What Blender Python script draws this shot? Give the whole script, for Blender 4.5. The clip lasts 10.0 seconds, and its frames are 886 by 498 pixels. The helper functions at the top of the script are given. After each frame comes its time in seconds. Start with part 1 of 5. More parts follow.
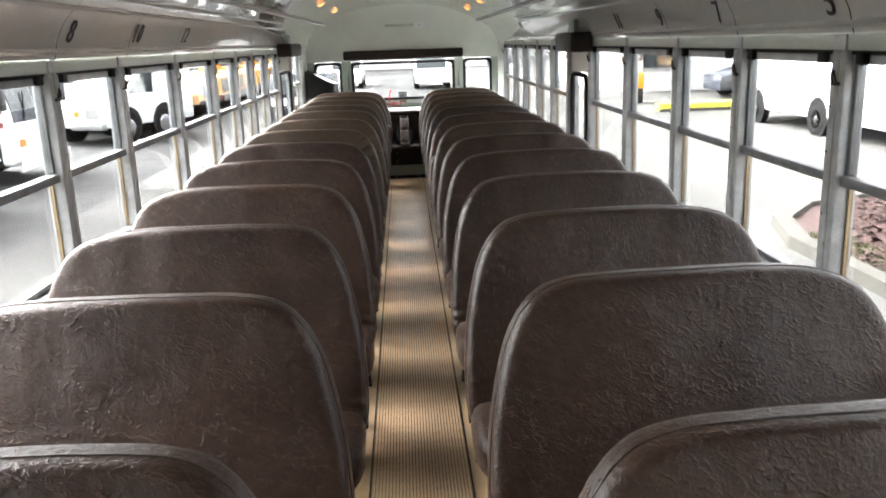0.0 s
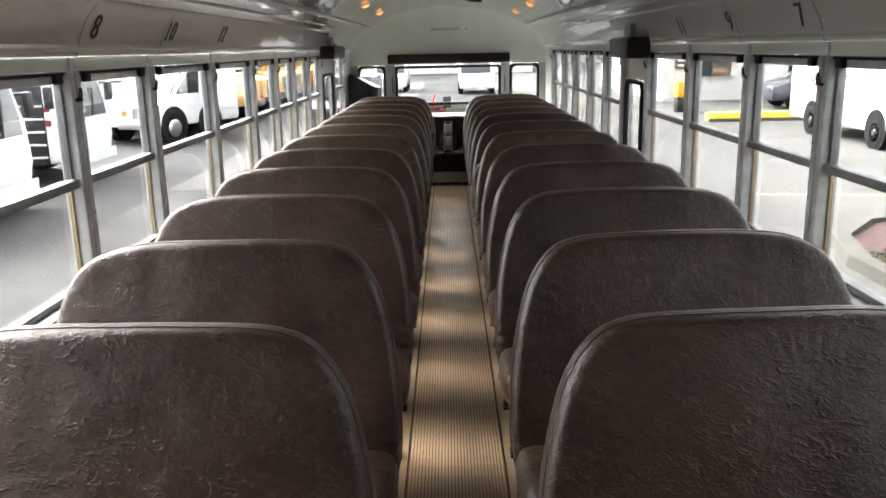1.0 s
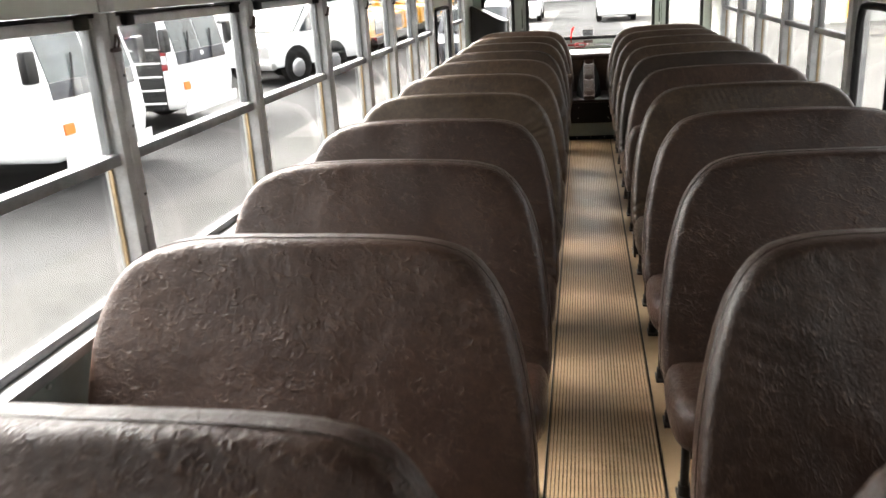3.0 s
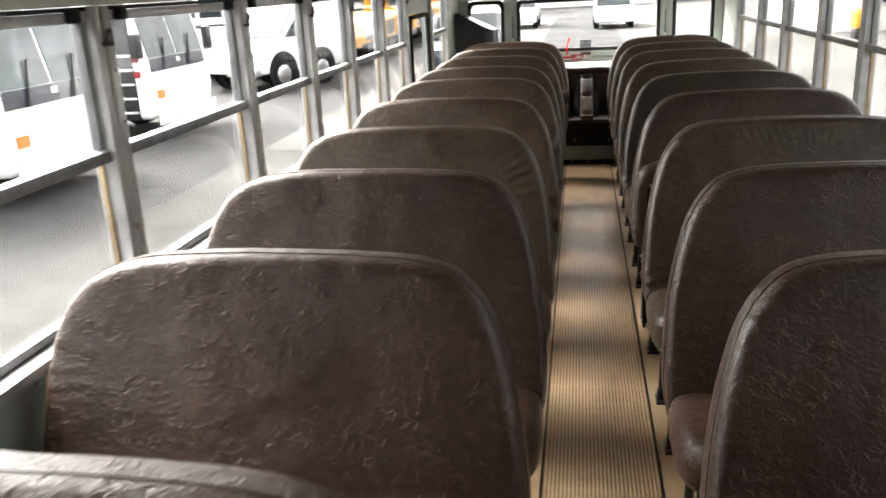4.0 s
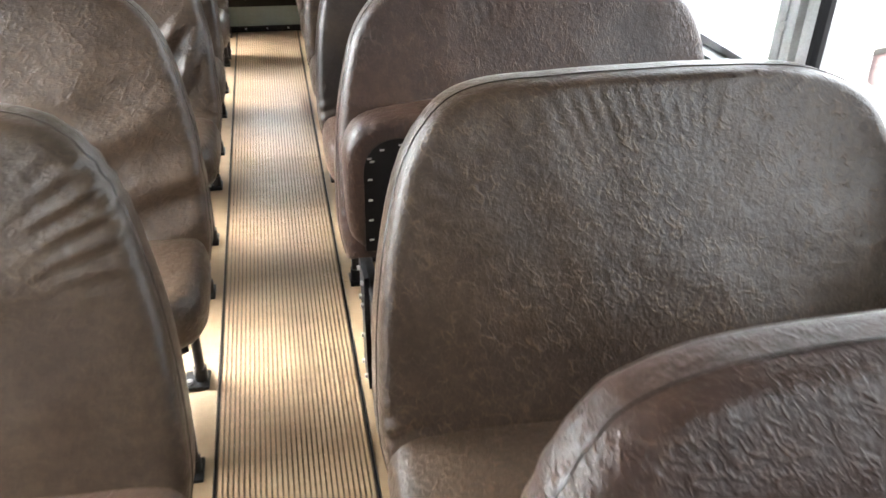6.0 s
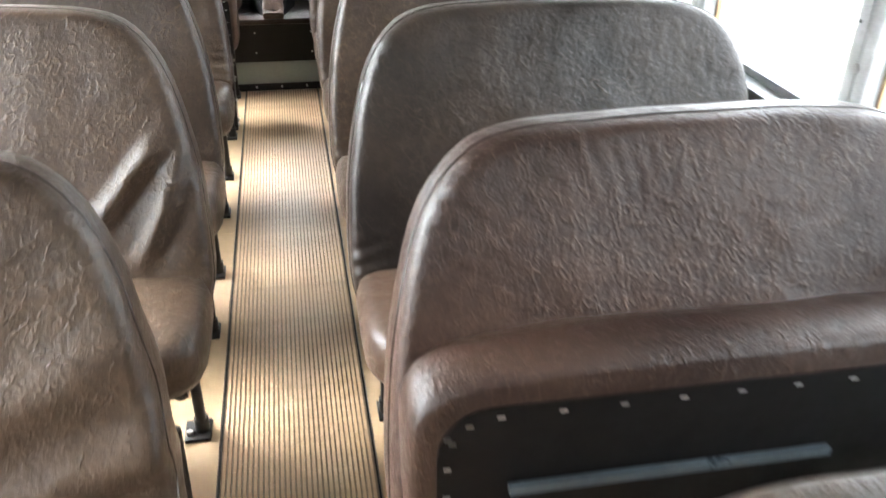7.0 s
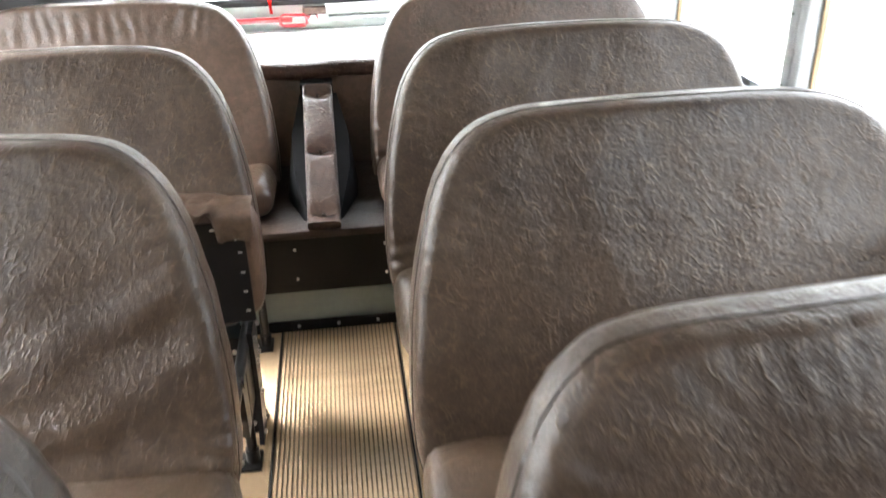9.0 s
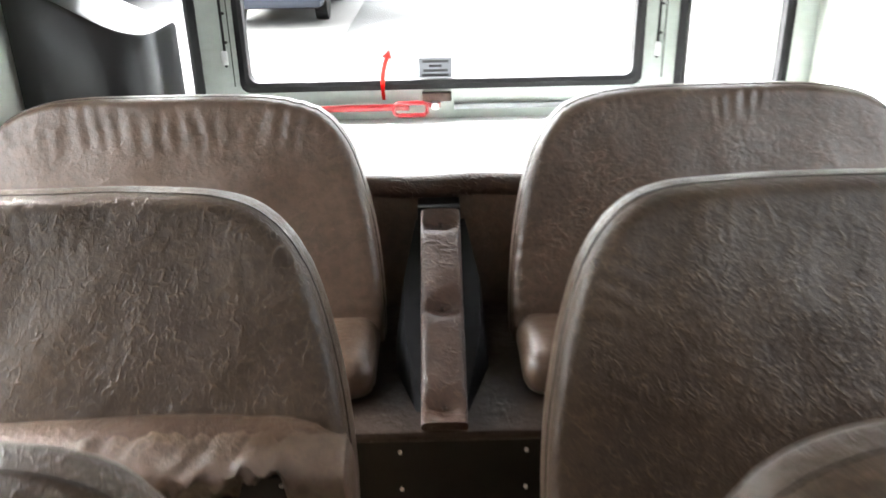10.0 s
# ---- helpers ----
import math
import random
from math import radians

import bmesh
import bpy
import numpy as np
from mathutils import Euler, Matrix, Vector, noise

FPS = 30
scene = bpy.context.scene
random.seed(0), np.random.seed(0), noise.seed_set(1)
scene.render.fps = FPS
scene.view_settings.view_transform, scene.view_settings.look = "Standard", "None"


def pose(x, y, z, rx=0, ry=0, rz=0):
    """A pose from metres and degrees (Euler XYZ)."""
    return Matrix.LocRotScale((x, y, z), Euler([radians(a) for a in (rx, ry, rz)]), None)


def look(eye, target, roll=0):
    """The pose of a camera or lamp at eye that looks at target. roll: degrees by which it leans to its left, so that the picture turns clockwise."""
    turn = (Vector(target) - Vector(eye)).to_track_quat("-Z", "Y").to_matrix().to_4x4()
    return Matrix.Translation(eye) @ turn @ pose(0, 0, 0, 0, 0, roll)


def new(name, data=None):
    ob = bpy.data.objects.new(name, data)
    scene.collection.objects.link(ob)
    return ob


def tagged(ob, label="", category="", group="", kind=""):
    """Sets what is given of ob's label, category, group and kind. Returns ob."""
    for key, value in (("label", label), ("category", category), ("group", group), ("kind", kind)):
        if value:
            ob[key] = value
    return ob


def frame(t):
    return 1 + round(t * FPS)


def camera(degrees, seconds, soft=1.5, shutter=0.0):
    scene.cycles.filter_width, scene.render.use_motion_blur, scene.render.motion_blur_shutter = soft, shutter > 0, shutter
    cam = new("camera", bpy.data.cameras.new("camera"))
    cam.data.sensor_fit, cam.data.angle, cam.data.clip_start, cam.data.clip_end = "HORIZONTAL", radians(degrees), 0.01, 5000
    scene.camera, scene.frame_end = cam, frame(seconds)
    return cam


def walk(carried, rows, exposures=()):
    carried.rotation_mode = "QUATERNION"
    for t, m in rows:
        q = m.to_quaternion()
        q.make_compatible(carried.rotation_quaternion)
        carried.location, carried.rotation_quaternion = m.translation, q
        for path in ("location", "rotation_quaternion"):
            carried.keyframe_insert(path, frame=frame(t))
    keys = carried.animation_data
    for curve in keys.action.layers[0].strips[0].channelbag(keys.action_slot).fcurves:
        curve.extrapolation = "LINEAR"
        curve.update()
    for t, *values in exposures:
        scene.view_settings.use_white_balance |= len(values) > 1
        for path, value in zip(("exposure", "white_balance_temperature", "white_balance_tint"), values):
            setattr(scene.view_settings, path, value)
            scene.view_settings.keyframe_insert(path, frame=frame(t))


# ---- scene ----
cam = camera(56.9, 10.0, shutter=0.3)
PATH = [
    (0, (0.0, 0.815, 1.443), (0.078, 2.751, 0.951), -2.0),
    (0.5, (0.024, 0.87, 1.46), (0.024, 2.829, 1.054), -0.9),
    (1, (-0.006, 1.06, 1.432), (-0.025, 3.002, 0.954), -1.2),
    (1.5, (-0.027, 1.322, 1.43), (-0.033, 3.236, 0.85), -1.9),
    (2, (0.002, 1.644, 1.4), (-0.127, 3.539, 0.772), -3.0),
    (2.5, (-0.007, 2.009, 1.388), (-0.31, 3.884, 0.76), -3.3),
    (2.7, (-0.043, 2.177, 1.398), (-0.367, 4.049, 0.772), -3.4),
    (3.8, (-0.062, 3.142, 1.418), (-0.426, 5.01, 0.804), -3.4),
    (4, (-0.061, 3.305, 1.389), (-0.392, 5.18, 0.777), -3.0),
    (4.5, (-0.066, 3.727, 1.396), (-0.198, 5.61, 0.735), -2.3),
    (5, (-0.007, 4.147, 1.363), (0.023, 6.005, 0.623), -2.5),
    (5.2, (0.019, 4.321, 1.365), (0.102, 6.153, 0.565), -2.3),
    (6.3, (0.041, 5.168, 1.335), (0.445, 6.827, 0.294), 2.2),
    (6.5, (0.058, 5.35, 1.351), (0.452, 7.016, 0.318), 2.4),
    (7, (0.052, 5.793, 1.34), (0.383, 7.493, 0.34), 1.2),
    (7.5, (0.026, 6.225, 1.349), (0.324, 7.95, 0.381), 0.5),
    (8, (0.056, 6.71, 1.34), (0.305, 8.451, 0.387), -0.1),
    (8.5, (0.074, 7.135, 1.32), (0.277, 8.895, 0.392), -1.0),
    (9, (0.069, 7.547, 1.336), (0.281, 9.323, 0.44), -1.6),
    (9.5, (0.068, 7.946, 1.355), (0.164, 9.758, 0.514), -2.2),
    (10, (-0.009, 8.321, 1.355), (-0.007, 10.149, 0.542), -1.3),
]
EXPOSURES = [(0.0, 3.77, 6500, 11), (0.5, 3.50, 6600, 11), (1.0, 3.35, 6600, 11), (2.5, 3.52, 6850, 12), (4.0, 3.62, 6850, 12), (4.5, 3.45, 6900, 12), (5.0, 4.23, 6750, 11), (5.2, 4.48, 6600, 11), (6.5, 5.43, 6150, 9), (8.0, 5.48, 6200, 9), (9.0, 5.38, 6250, 10), (9.5, 5.16, 6350, 10), (10.0, 4.68, 6400, 10)]
walk(cam, [(t, look(eye, target, roll)) for t, eye, target, roll in PATH], EXPOSURES)

# ---- light ----
SUN_UP, SUN_ROUND = radians(46), radians(-53)
world = bpy.data.worlds.new("overcast_sky")
scene.world = world
world.use_nodes = True
wn, wl = world.node_tree.nodes, world.node_tree.links.new
sky = wn.new("ShaderNodeTexSky")
sky.sky_type, sky.sun_disc = "NISHITA", False
sky.sun_elevation, sky.sun_rotation = SUN_UP, SUN_ROUND
sky.air_density, sky.dust_density, sky.ozone_density = 1.0, 9.0, 1.0
# a hazy overcast sky: nearly grey, bright towards the horizon
grey, where, split, rise, lift = wn.new("ShaderNodeHueSaturation"), wn.new("ShaderNodeTexCoord"), wn.new("ShaderNodeSeparateXYZ"), wn.new("ShaderNodeMapRange"), wn.new("ShaderNodeMixRGB")
grey.inputs["Saturation"].default_value = 0.08
wl(sky.outputs[0], grey.inputs["Color"])
wl(where.outputs["Generated"], split.inputs[0])
wl(split.outputs["Z"], rise.inputs["Value"])
rise.inputs["To Min"].default_value, rise.inputs["To Max"].default_value = 2.2, 1.1
lift.blend_type, lift.inputs[0].default_value = "MULTIPLY", 1.0
wl(grey.outputs[0], lift.inputs[1])
wl(rise.outputs[0], lift.inputs[2])
background = wn["Background"]
background.inputs["Strength"].default_value = 0.15
wl(lift.outputs[0], background.inputs["Color"])
sun = new("sun", bpy.data.lights.new("sun", "SUN"))
sun.data.energy, sun.data.angle, sun.data.color = 0.35, radians(60), (1.0, 0.97, 0.92)
sun.matrix_world = look((-8, 6, 10.3), (0, 0, 0))


# ---- materials ----
def material(name, base, rough=0.6, metal=0.0, spots=0.0, spot_scale=6.0, bump=0.0, bump_scale=60.0, coat=0.0, dark=None, spec=0.5):
    """A surface with broad stains, fine grain and relief."""
    m = bpy.data.materials.new(name)
    m.use_nodes = True
    n, link = m.node_tree.nodes, m.node_tree.links.new
    p = n["Principled BSDF"]
    p.inputs["Roughness"].default_value, p.inputs["Metallic"].default_value = rough, metal
    p.inputs["Coat Weight"].default_value = coat
    p.inputs["Specular IOR Level"].default_value = spec
    place = n.new("ShaderNodeTexCoord").outputs["Object"]
    if spots:
        noise_a, noise_b = n.new("ShaderNodeTexNoise"), n.new("ShaderNodeTexNoise")
        noise_a.inputs["Scale"].default_value, noise_a.inputs["Detail"].default_value = spot_scale, 5
        noise_b.inputs["Scale"].default_value, noise_b.inputs["Detail"].default_value = spot_scale * 11, 3
        for t in (noise_a, noise_b):
            link(place, t.inputs["Vector"])
        add = n.new("ShaderNodeMath")
        add.operation = "MULTIPLY_ADD"
        link(noise_b.outputs["Fac"], add.inputs[0])
        add.inputs[1].default_value = 0.4
        link(noise_a.outputs["Fac"], add.inputs[2])
        ramp = n.new("ShaderNodeValToRGB")
        low = dark or tuple(c * (1 - spots) for c in base)
        ramp.color_ramp.elements[0].color, ramp.color_ramp.elements[0].position = (*low, 1), 0.45
        ramp.color_ramp.elements[1].color, ramp.color_ramp.elements[1].position = (*base, 1), 0.85
        link(add.outputs[0], ramp.inputs["Fac"])
        link(ramp.outputs["Color"], p.inputs["Base Color"])
        rr = n.new("ShaderNodeMapRange")
        rr.inputs["To Min"].default_value, rr.inputs["To Max"].default_value = rough * 1.2, rough * 0.8
        link(add.outputs[0], rr.inputs["Value"])
        link(rr.outputs[0], p.inputs["Roughness"])
    else:
        p.inputs["Base Color"].default_value = (*base, 1)
    if bump:
        grain = n.new("ShaderNodeTexNoise")
        grain.inputs["Scale"].default_value, grain.inputs["Detail"].default_value = bump_scale, 6
        link(place, grain.inputs["Vector"])
        b = n.new("ShaderNodeBump")
        b.inputs["Strength"].default_value, b.inputs["Distance"].default_value = bump, 0.01
        link(grain.outputs["Fac"], b.inputs["Height"])
        link(b.outputs[0], p.inputs["Normal"])
    return m


def vinyl_material(name, base, worn, wrinkle=0.5, slant=0.6, long=0.5, pale=0.35, spec=0.43, rough=0.34, full=0.5, size=1.0):
    """Old seat vinyl: pebbled grain, sharp short creases in patches, paler worn lines, a slightly different tone on each piece.
    slant turns the creases, long draws them out, full is how much of the surface is creased."""
    m = bpy.data.materials.new(name)
    m.use_nodes = True
    n, link = m.node_tree.nodes, m.node_tree.links.new
    p = n["Principled BSDF"]
    p.inputs["Specular IOR Level"].default_value = spec

    def math_node(kind, a, b):
        node = n.new("ShaderNodeMath")
        node.operation = kind
        for socket, v in zip(node.inputs, (a, b)):
            if isinstance(v, (int, float)):
                socket.default_value = v
            else:
                link(v, socket)
        return node.outputs[0]

    def span(value, a, b, c, d):
        node = n.new("ShaderNodeMapRange")
        node.interpolation_type = "SMOOTHSTEP"
        for key, v in zip(("From Min", "From Max", "To Min", "To Max"), (a, b, c, d)):
            node.inputs[key].default_value = v
        link(value, node.inputs["Value"])
        return node.outputs[0]

    def noise_node(vector, scale, detail, kind="FBM", bend=0.0, roughness=0.5):
        node = n.new("ShaderNodeTexNoise")
        node.noise_type, node.normalize = kind, kind == "FBM"
        node.inputs["Scale"].default_value, node.inputs["Detail"].default_value = scale, detail
        node.inputs["Distortion"].default_value, node.inputs["Roughness"].default_value = bend, roughness
        if kind != "FBM":
            node.inputs["Offset"].default_value = 1.0
        link(vector, node.inputs["Vector"])
        return node.outputs[0]

    info, coord, wander = n.new("ShaderNodeObjectInfo"), n.new("ShaderNodeTexCoord"), n.new("ShaderNodeVectorMath")
    wander.operation = "MULTIPLY_ADD"
    link(info.outputs["Random"], wander.inputs[0])
    wander.inputs[1].default_value = (31, 17, 23)
    link(coord.outputs["Object"], wander.inputs[2])
    place = wander.outputs[0]
    turn = n.new("ShaderNodeMapping")
    link(place, turn.inputs["Vector"])
    turn.vector_type = "TEXTURE"
    turn.inputs["Rotation"].default_value, turn.inputs["Scale"].default_value = (0.0, slant, 0.0), (1 / long, 1.2, 1.0)
    turned = turn.outputs[0]
    broad, mottle = noise_node(place, 4.5, 4), noise_node(place, 44.0, 5, roughness=0.65)
    ridges = noise_node(turned, 58.0 * size, 4.0, "RIDGED_MULTIFRACTAL", 0.25, 0.65)
    fine = noise_node(turned, 115.0, 2.0, "RIDGED_MULTIFRACTAL", 0.4)
    pebble = noise_node(place, 230.0, 3)
    patches = span(noise_node(place, 6.5, 3), 0.62 - 0.35 * full, 0.86 - 0.35 * full, 0.25, 1.0)
    broken = math_node("MULTIPLY", patches, span(noise_node(turned, 31.0 * size, 2), 0.42, 0.62, 0.0, 1.0))
    line = math_node("MULTIPLY", span(ridges, 0.95, 1.9, 0.0, 1.0), broken)
    hair = math_node("MULTIPLY", span(fine, 0.95, 1.7, 0.0, 1.0), patches)
    tone = n.new("ShaderNodeValToRGB")
    tone.color_ramp.elements[0].position, tone.color_ramp.elements[0].color = 0.32, (*base, 1)
    tone.color_ramp.elements[1].position, tone.color_ramp.elements[1].color = 0.72, (*worn, 1)
    link(broad, tone.inputs["Fac"])
    vary = n.new("ShaderNodeHueSaturation")
    link(math_node("MULTIPLY", span(info.outputs["Random"], 0, 1, 0.84, 1.2), span(mottle, 0.33, 0.68, 0.80, 1.20)), vary.inputs["Value"])
    link(tone.outputs["Color"], vary.inputs["Color"])
    pale_mix = n.new("ShaderNodeMixRGB")
    link(math_node("MULTIPLY", math_node("MAXIMUM", line, math_node("MULTIPLY", hair, 0.6)), pale), pale_mix.inputs[0])
    link(vary.outputs["Color"], pale_mix.inputs[1])
    pale_mix.inputs[2].default_value = (worn[0] * 2.3, worn[1] * 2.3, worn[2] * 2.3, 1)
    link(pale_mix.outputs[0], p.inputs["Base Color"])
    link(span(mottle, 0.3, 0.7, rough - 0.04, rough + 0.07), p.inputs["Roughness"])
    normal = None
    for height, strength, distance in ((broad, 0.25, 0.012), (line, wrinkle, 0.0018), (hair, wrinkle * 0.7, 0.0010), (mottle, 0.75, 0.0045), (pebble, 0.16, 0.002)):
        b = n.new("ShaderNodeBump")
        b.inputs["Strength"].default_value, b.inputs["Distance"].default_value = strength, distance
        link(height, b.inputs["Height"])
        if normal:
            link(normal, b.inputs["Normal"])
        normal = b.outputs[0]
    link(normal, p.inputs["Normal"])
    return m


def glass_material(name, tint=(0.69, 0.70, 0.70)):
    m = bpy.data.materials.new(name)
    m.use_nodes = True
    n, link = m.node_tree.nodes, m.node_tree.links.new
    n.remove(n["Principled BSDF"])
    clear, shine, mix, facing = n.new("ShaderNodeBsdfTransparent"), n.new("ShaderNodeBsdfGlossy"), n.new("ShaderNodeMixShader"), n.new("ShaderNodeLayerWeight")
    clear.inputs["Color"].default_value = (*tint, 1)
    shine.inputs["Roughness"].default_value = 0.02
    steep, gloss = n.new("ShaderNodeMath"), n.new("ShaderNodeMath")
    steep.operation, gloss.operation = "POWER", "MULTIPLY_ADD"
    link(facing.outputs["Facing"], steep.inputs[0])
    steep.inputs[1].default_value = 5.0
    link(steep.outputs[0], gloss.inputs[0])
    gloss.inputs[1].default_value, gloss.inputs[2].default_value = 0.5, 0.02
    link(gloss.outputs[0], mix.inputs[0])
    link(clear.outputs[0], mix.inputs[1])
    link(shine.outputs[0], mix.inputs[2])
    link(mix.outputs[0], n["Material Output"].inputs["Surface"])
    return m


def lamp_material(name, color, strength):
    m = bpy.data.materials.new(name)
    m.use_nodes = True
    p = m.node_tree.nodes["Principled BSDF"]
    p.inputs["Base Color"].default_value = p.inputs["Emission Color"].default_value = (*color, 1)
    p.inputs["Emission Strength"].default_value = strength
    return m


VINYL = vinyl_material("brown_vinyl", (0.0205, 0.0100, 0.0068), (0.042, 0.0228, 0.0150), 0.85, size=1.35, slant=0.4, full=0.95, pale=0.4)
VINYL_CRACKED = vinyl_material("cracked_brown_vinyl", (0.0180, 0.0094, 0.0065), (0.045, 0.0260, 0.0178), 0.46, size=1.35, slant=1.45, long=0.42, full=1.0)
VINYL_REAR = vinyl_material("wrinkled_brown_vinyl", (0.0262, 0.0162, 0.0100), (0.053, 0.0345, 0.0212), 0.62, size=1.2, slant=-0.8, long=0.6, full=1.0, pale=0.38)
VINYL_WORN = vinyl_material("worn_brown_vinyl", (0.0262, 0.0162, 0.0100), (0.053, 0.0345, 0.0212), 0.34, size=1.2, slant=0.9, long=0.6, full=1.0, pale=0.4)
VINYL_OLIVE = vinyl_material("olive_brown_vinyl", (0.030, 0.0195, 0.0122), (0.051, 0.0355, 0.0225), 0.4, full=0.4)
# brown vinyl darkened all over to paint in the reflection on one back
VINYL_DARK_SHEEN = vinyl_material("dark_sheen_vinyl", (0.0125, 0.0092, 0.0076), (0.036, 0.0245, 0.0165), 0.26, slant=0.9, long=0.42, full=0.6, pale=0.3)
VINYL_TAN = vinyl_material("tan_brown_vinyl", (0.042, 0.0250, 0.0160), (0.074, 0.0455, 0.0300), 0.5, slant=-0.5, full=0.5, spec=0.6)
# tan vinyl made lighter: glints on the crumpled cover put into the colour
VINYL_TORN_GLINT = vinyl_material("torn_glint_vinyl", (0.060, 0.0370, 0.0240), (0.100, 0.0640, 0.0430), 0.4, full=0.5, spec=0.9, rough=0.33)
VINYL_DARK = vinyl_material("dark_brown_vinyl", (0.016, 0.0100, 0.0078), (0.027, 0.0185, 0.0140), spec=0.2)
WELT = material("dark_welt", (0.022, 0.014, 0.011), 0.28)
BLACK_STEEL = material("black_steel", (0.010, 0.010, 0.011), 0.38, spots=0.3, spot_scale=20, bump=0.1, bump_scale=40, spec=0.35)
PLYWOOD = material("black_board", (0.0035, 0.003, 0.003), 0.6, spots=0.3, spot_scale=12, bump=0.15, bump_scale=30, spec=0.2)
BOLT = material("zinc_bolt", (0.6, 0.6, 0.6), 0.3, metal=1.0)
ALU = material("aluminium", (0.60, 0.62, 0.62), 0.36, metal=0.12, spots=0.35, spot_scale=14, bump=0.1, bump_scale=30)
ALU_DARK = material("grey_window_rail", (0.27, 0.28, 0.285), 0.42, metal=0.12, spots=0.4, spot_scale=18)
TYRE_BLACK = material("matt_black", (0.004, 0.004, 0.004), 0.8, spots=0.2, spot_scale=20, spec=0.1)
RUBBER = material("black_rubber", (0.009, 0.009, 0.010), 0.6, spots=0.3, spot_scale=20, spec=0.25)
PLATE = material("grey_blue_plate", (0.10, 0.13, 0.15), 0.32, metal=0.5, spots=0.3, spot_scale=10)
RUST = material("rusty_latch", (0.075, 0.045, 0.035), 0.5, metal=0.3, spots=0.4, spot_scale=60)
BRASS = material("yellowed_seal", (0.36, 0.26, 0.14), 0.6, spots=0.4, spot_scale=9)
PAINT = material("pale_green_grey_paint", (0.60, 0.64, 0.58), 0.42, spots=0.10, spot_scale=3, bump=0.02, bump_scale=8)
FRAME_PAINT = material("darker_frame_paint", (0.36, 0.40, 0.365), 0.42, spots=0.15, spot_scale=6, bump=0.03, bump_scale=12)
CEIL_PAINT = material("ceiling_paint", (0.80, 0.81, 0.77), 0.21, spots=0.12, spot_scale=2, bump=0.05, bump_scale=4, coat=0.9, spec=0.6)
WALL_PAINT = material("grey_green_panel", (0.26, 0.31, 0.29), 0.4, spots=0.2, spot_scale=6, bump=0.05, bump_scale=40)
SHELF_PAINT = material("white_shelf_paint", (0.72, 0.73, 0.72), 0.4, spots=0.1, spot_scale=5)
FLOOR_VINYL = material("beige_floor", (0.36, 0.255, 0.150), 0.36, spots=0.25, spot_scale=3, bump=0.05, bump_scale=60)
MAT_RUBBER = material("ribbed_tan_rubber", (0.47, 0.325, 0.195), 0.36, spots=0.4, spot_scale=2.5, dark=(0.26, 0.175, 0.10), bump=0.1, bump_scale=80)
MAT_GROOVE = material("groove_brown", (0.19, 0.138, 0.086), 0.8, spots=0.4, spot_scale=4)
GLASS = glass_material("window_glass")
RED = material("red_paint", (0.24, 0.005, 0.007), 0.35, spots=0.2, spot_scale=20)
DECAL = material("black_decal", (0.02, 0.02, 0.02), 0.5)


def film_material(name, color):
    """A thin sticker that daylight shines through."""
    m = bpy.data.materials.new(name)
    m.use_nodes = True
    n, link = m.node_tree.nodes, m.node_tree.links.new
    n.remove(n["Principled BSDF"])
    a, b, mix = n.new("ShaderNodeBsdfTranslucent"), n.new("ShaderNodeBsdfDiffuse"), n.new("ShaderNodeMixShader")
    a.inputs["Color"].default_value = b.inputs["Color"].default_value = (*color, 1)
    mix.inputs[0].default_value = 0.12
    link(a.outputs[0], mix.inputs[1])
    link(b.outputs[0], mix.inputs[2])
    link(mix.outputs[0], n["Material Output"].inputs["Surface"])
    return m


RED_FILM = film_material("red_film", (0.42, 0.006, 0.004))
PAPER = film_material("sticker_paper", (0.16, 0.165, 0.17))
STICKER = material("white_sticker", (0.75, 0.77, 0.78), 0.5, spots=0.1, spot_scale=30)
LAMP = lamp_material("warm_lamp_lens", (1.0, 0.36, 0.08), 0.25)
ASPHALT = material("damp_asphalt", (0.052, 0.052, 0.052), 0.85, spots=0.45, spot_scale=0.35, bump=0.03, bump_scale=50, spec=0.08)
CONCRETE = material("kerb_concrete", (0.060, 0.056, 0.046), 0.8, spots=0.3, spot_scale=3, bump=0.3, bump_scale=40)
MULCH = material("red_bark", (0.050, 0.020, 0.015), 0.9, spots=0.6, spot_scale=8, bump=1.0, bump_scale=25)
YELLOW = material("yellow_kerb_paint", (0.75, 0.66, 0.05), 0.5, spots=0.15, spot_scale=3)
WHITE_BODY = material("white_coachwork", (0.86, 0.87, 0.88), 0.25, spots=0.06, spot_scale=2, coat=0.4)
BUS_YELLOW = material("school_bus_yellow", (0.72, 0.34, 0.02), 0.3, spots=0.1, spot_scale=2, coat=0.3)
DARK_GLASS = material("dark_vehicle_glass", (0.025, 0.032, 0.035), 0.06, spots=0.3, spot_scale=1.5)
# pale base and blotches paint the reflected sky into the windscreens
PALE_GLASS = material("sky_sheen_windscreen", (0.085, 0.11, 0.115), 0.08, spots=0.75, spot_scale=1.3)
TYRE = material("tyre_rubber", (0.007, 0.007, 0.007), 0.85, bump=0.2, bump_scale=40, spec=0.15)
RIM = material("grey_rim", (0.5, 0.5, 0.5), 0.35, metal=0.7, spots=0.3, spot_scale=12)
DARK_RIM = material("dark_rim", (0.06, 0.06, 0.06), 0.5, metal=0.3, spots=0.3, spot_scale=12)
ORANGE = material("orange_marker", (0.85, 0.22, 0.03), 0.3)
DARK_BODY = material("dark_blue_paint", (0.03, 0.035, 0.05), 0.25, coat=0.4)
LEAF = material("leaf_green", (0.055, 0.085, 0.035), 0.7, spots=0.5, spot_scale=2)
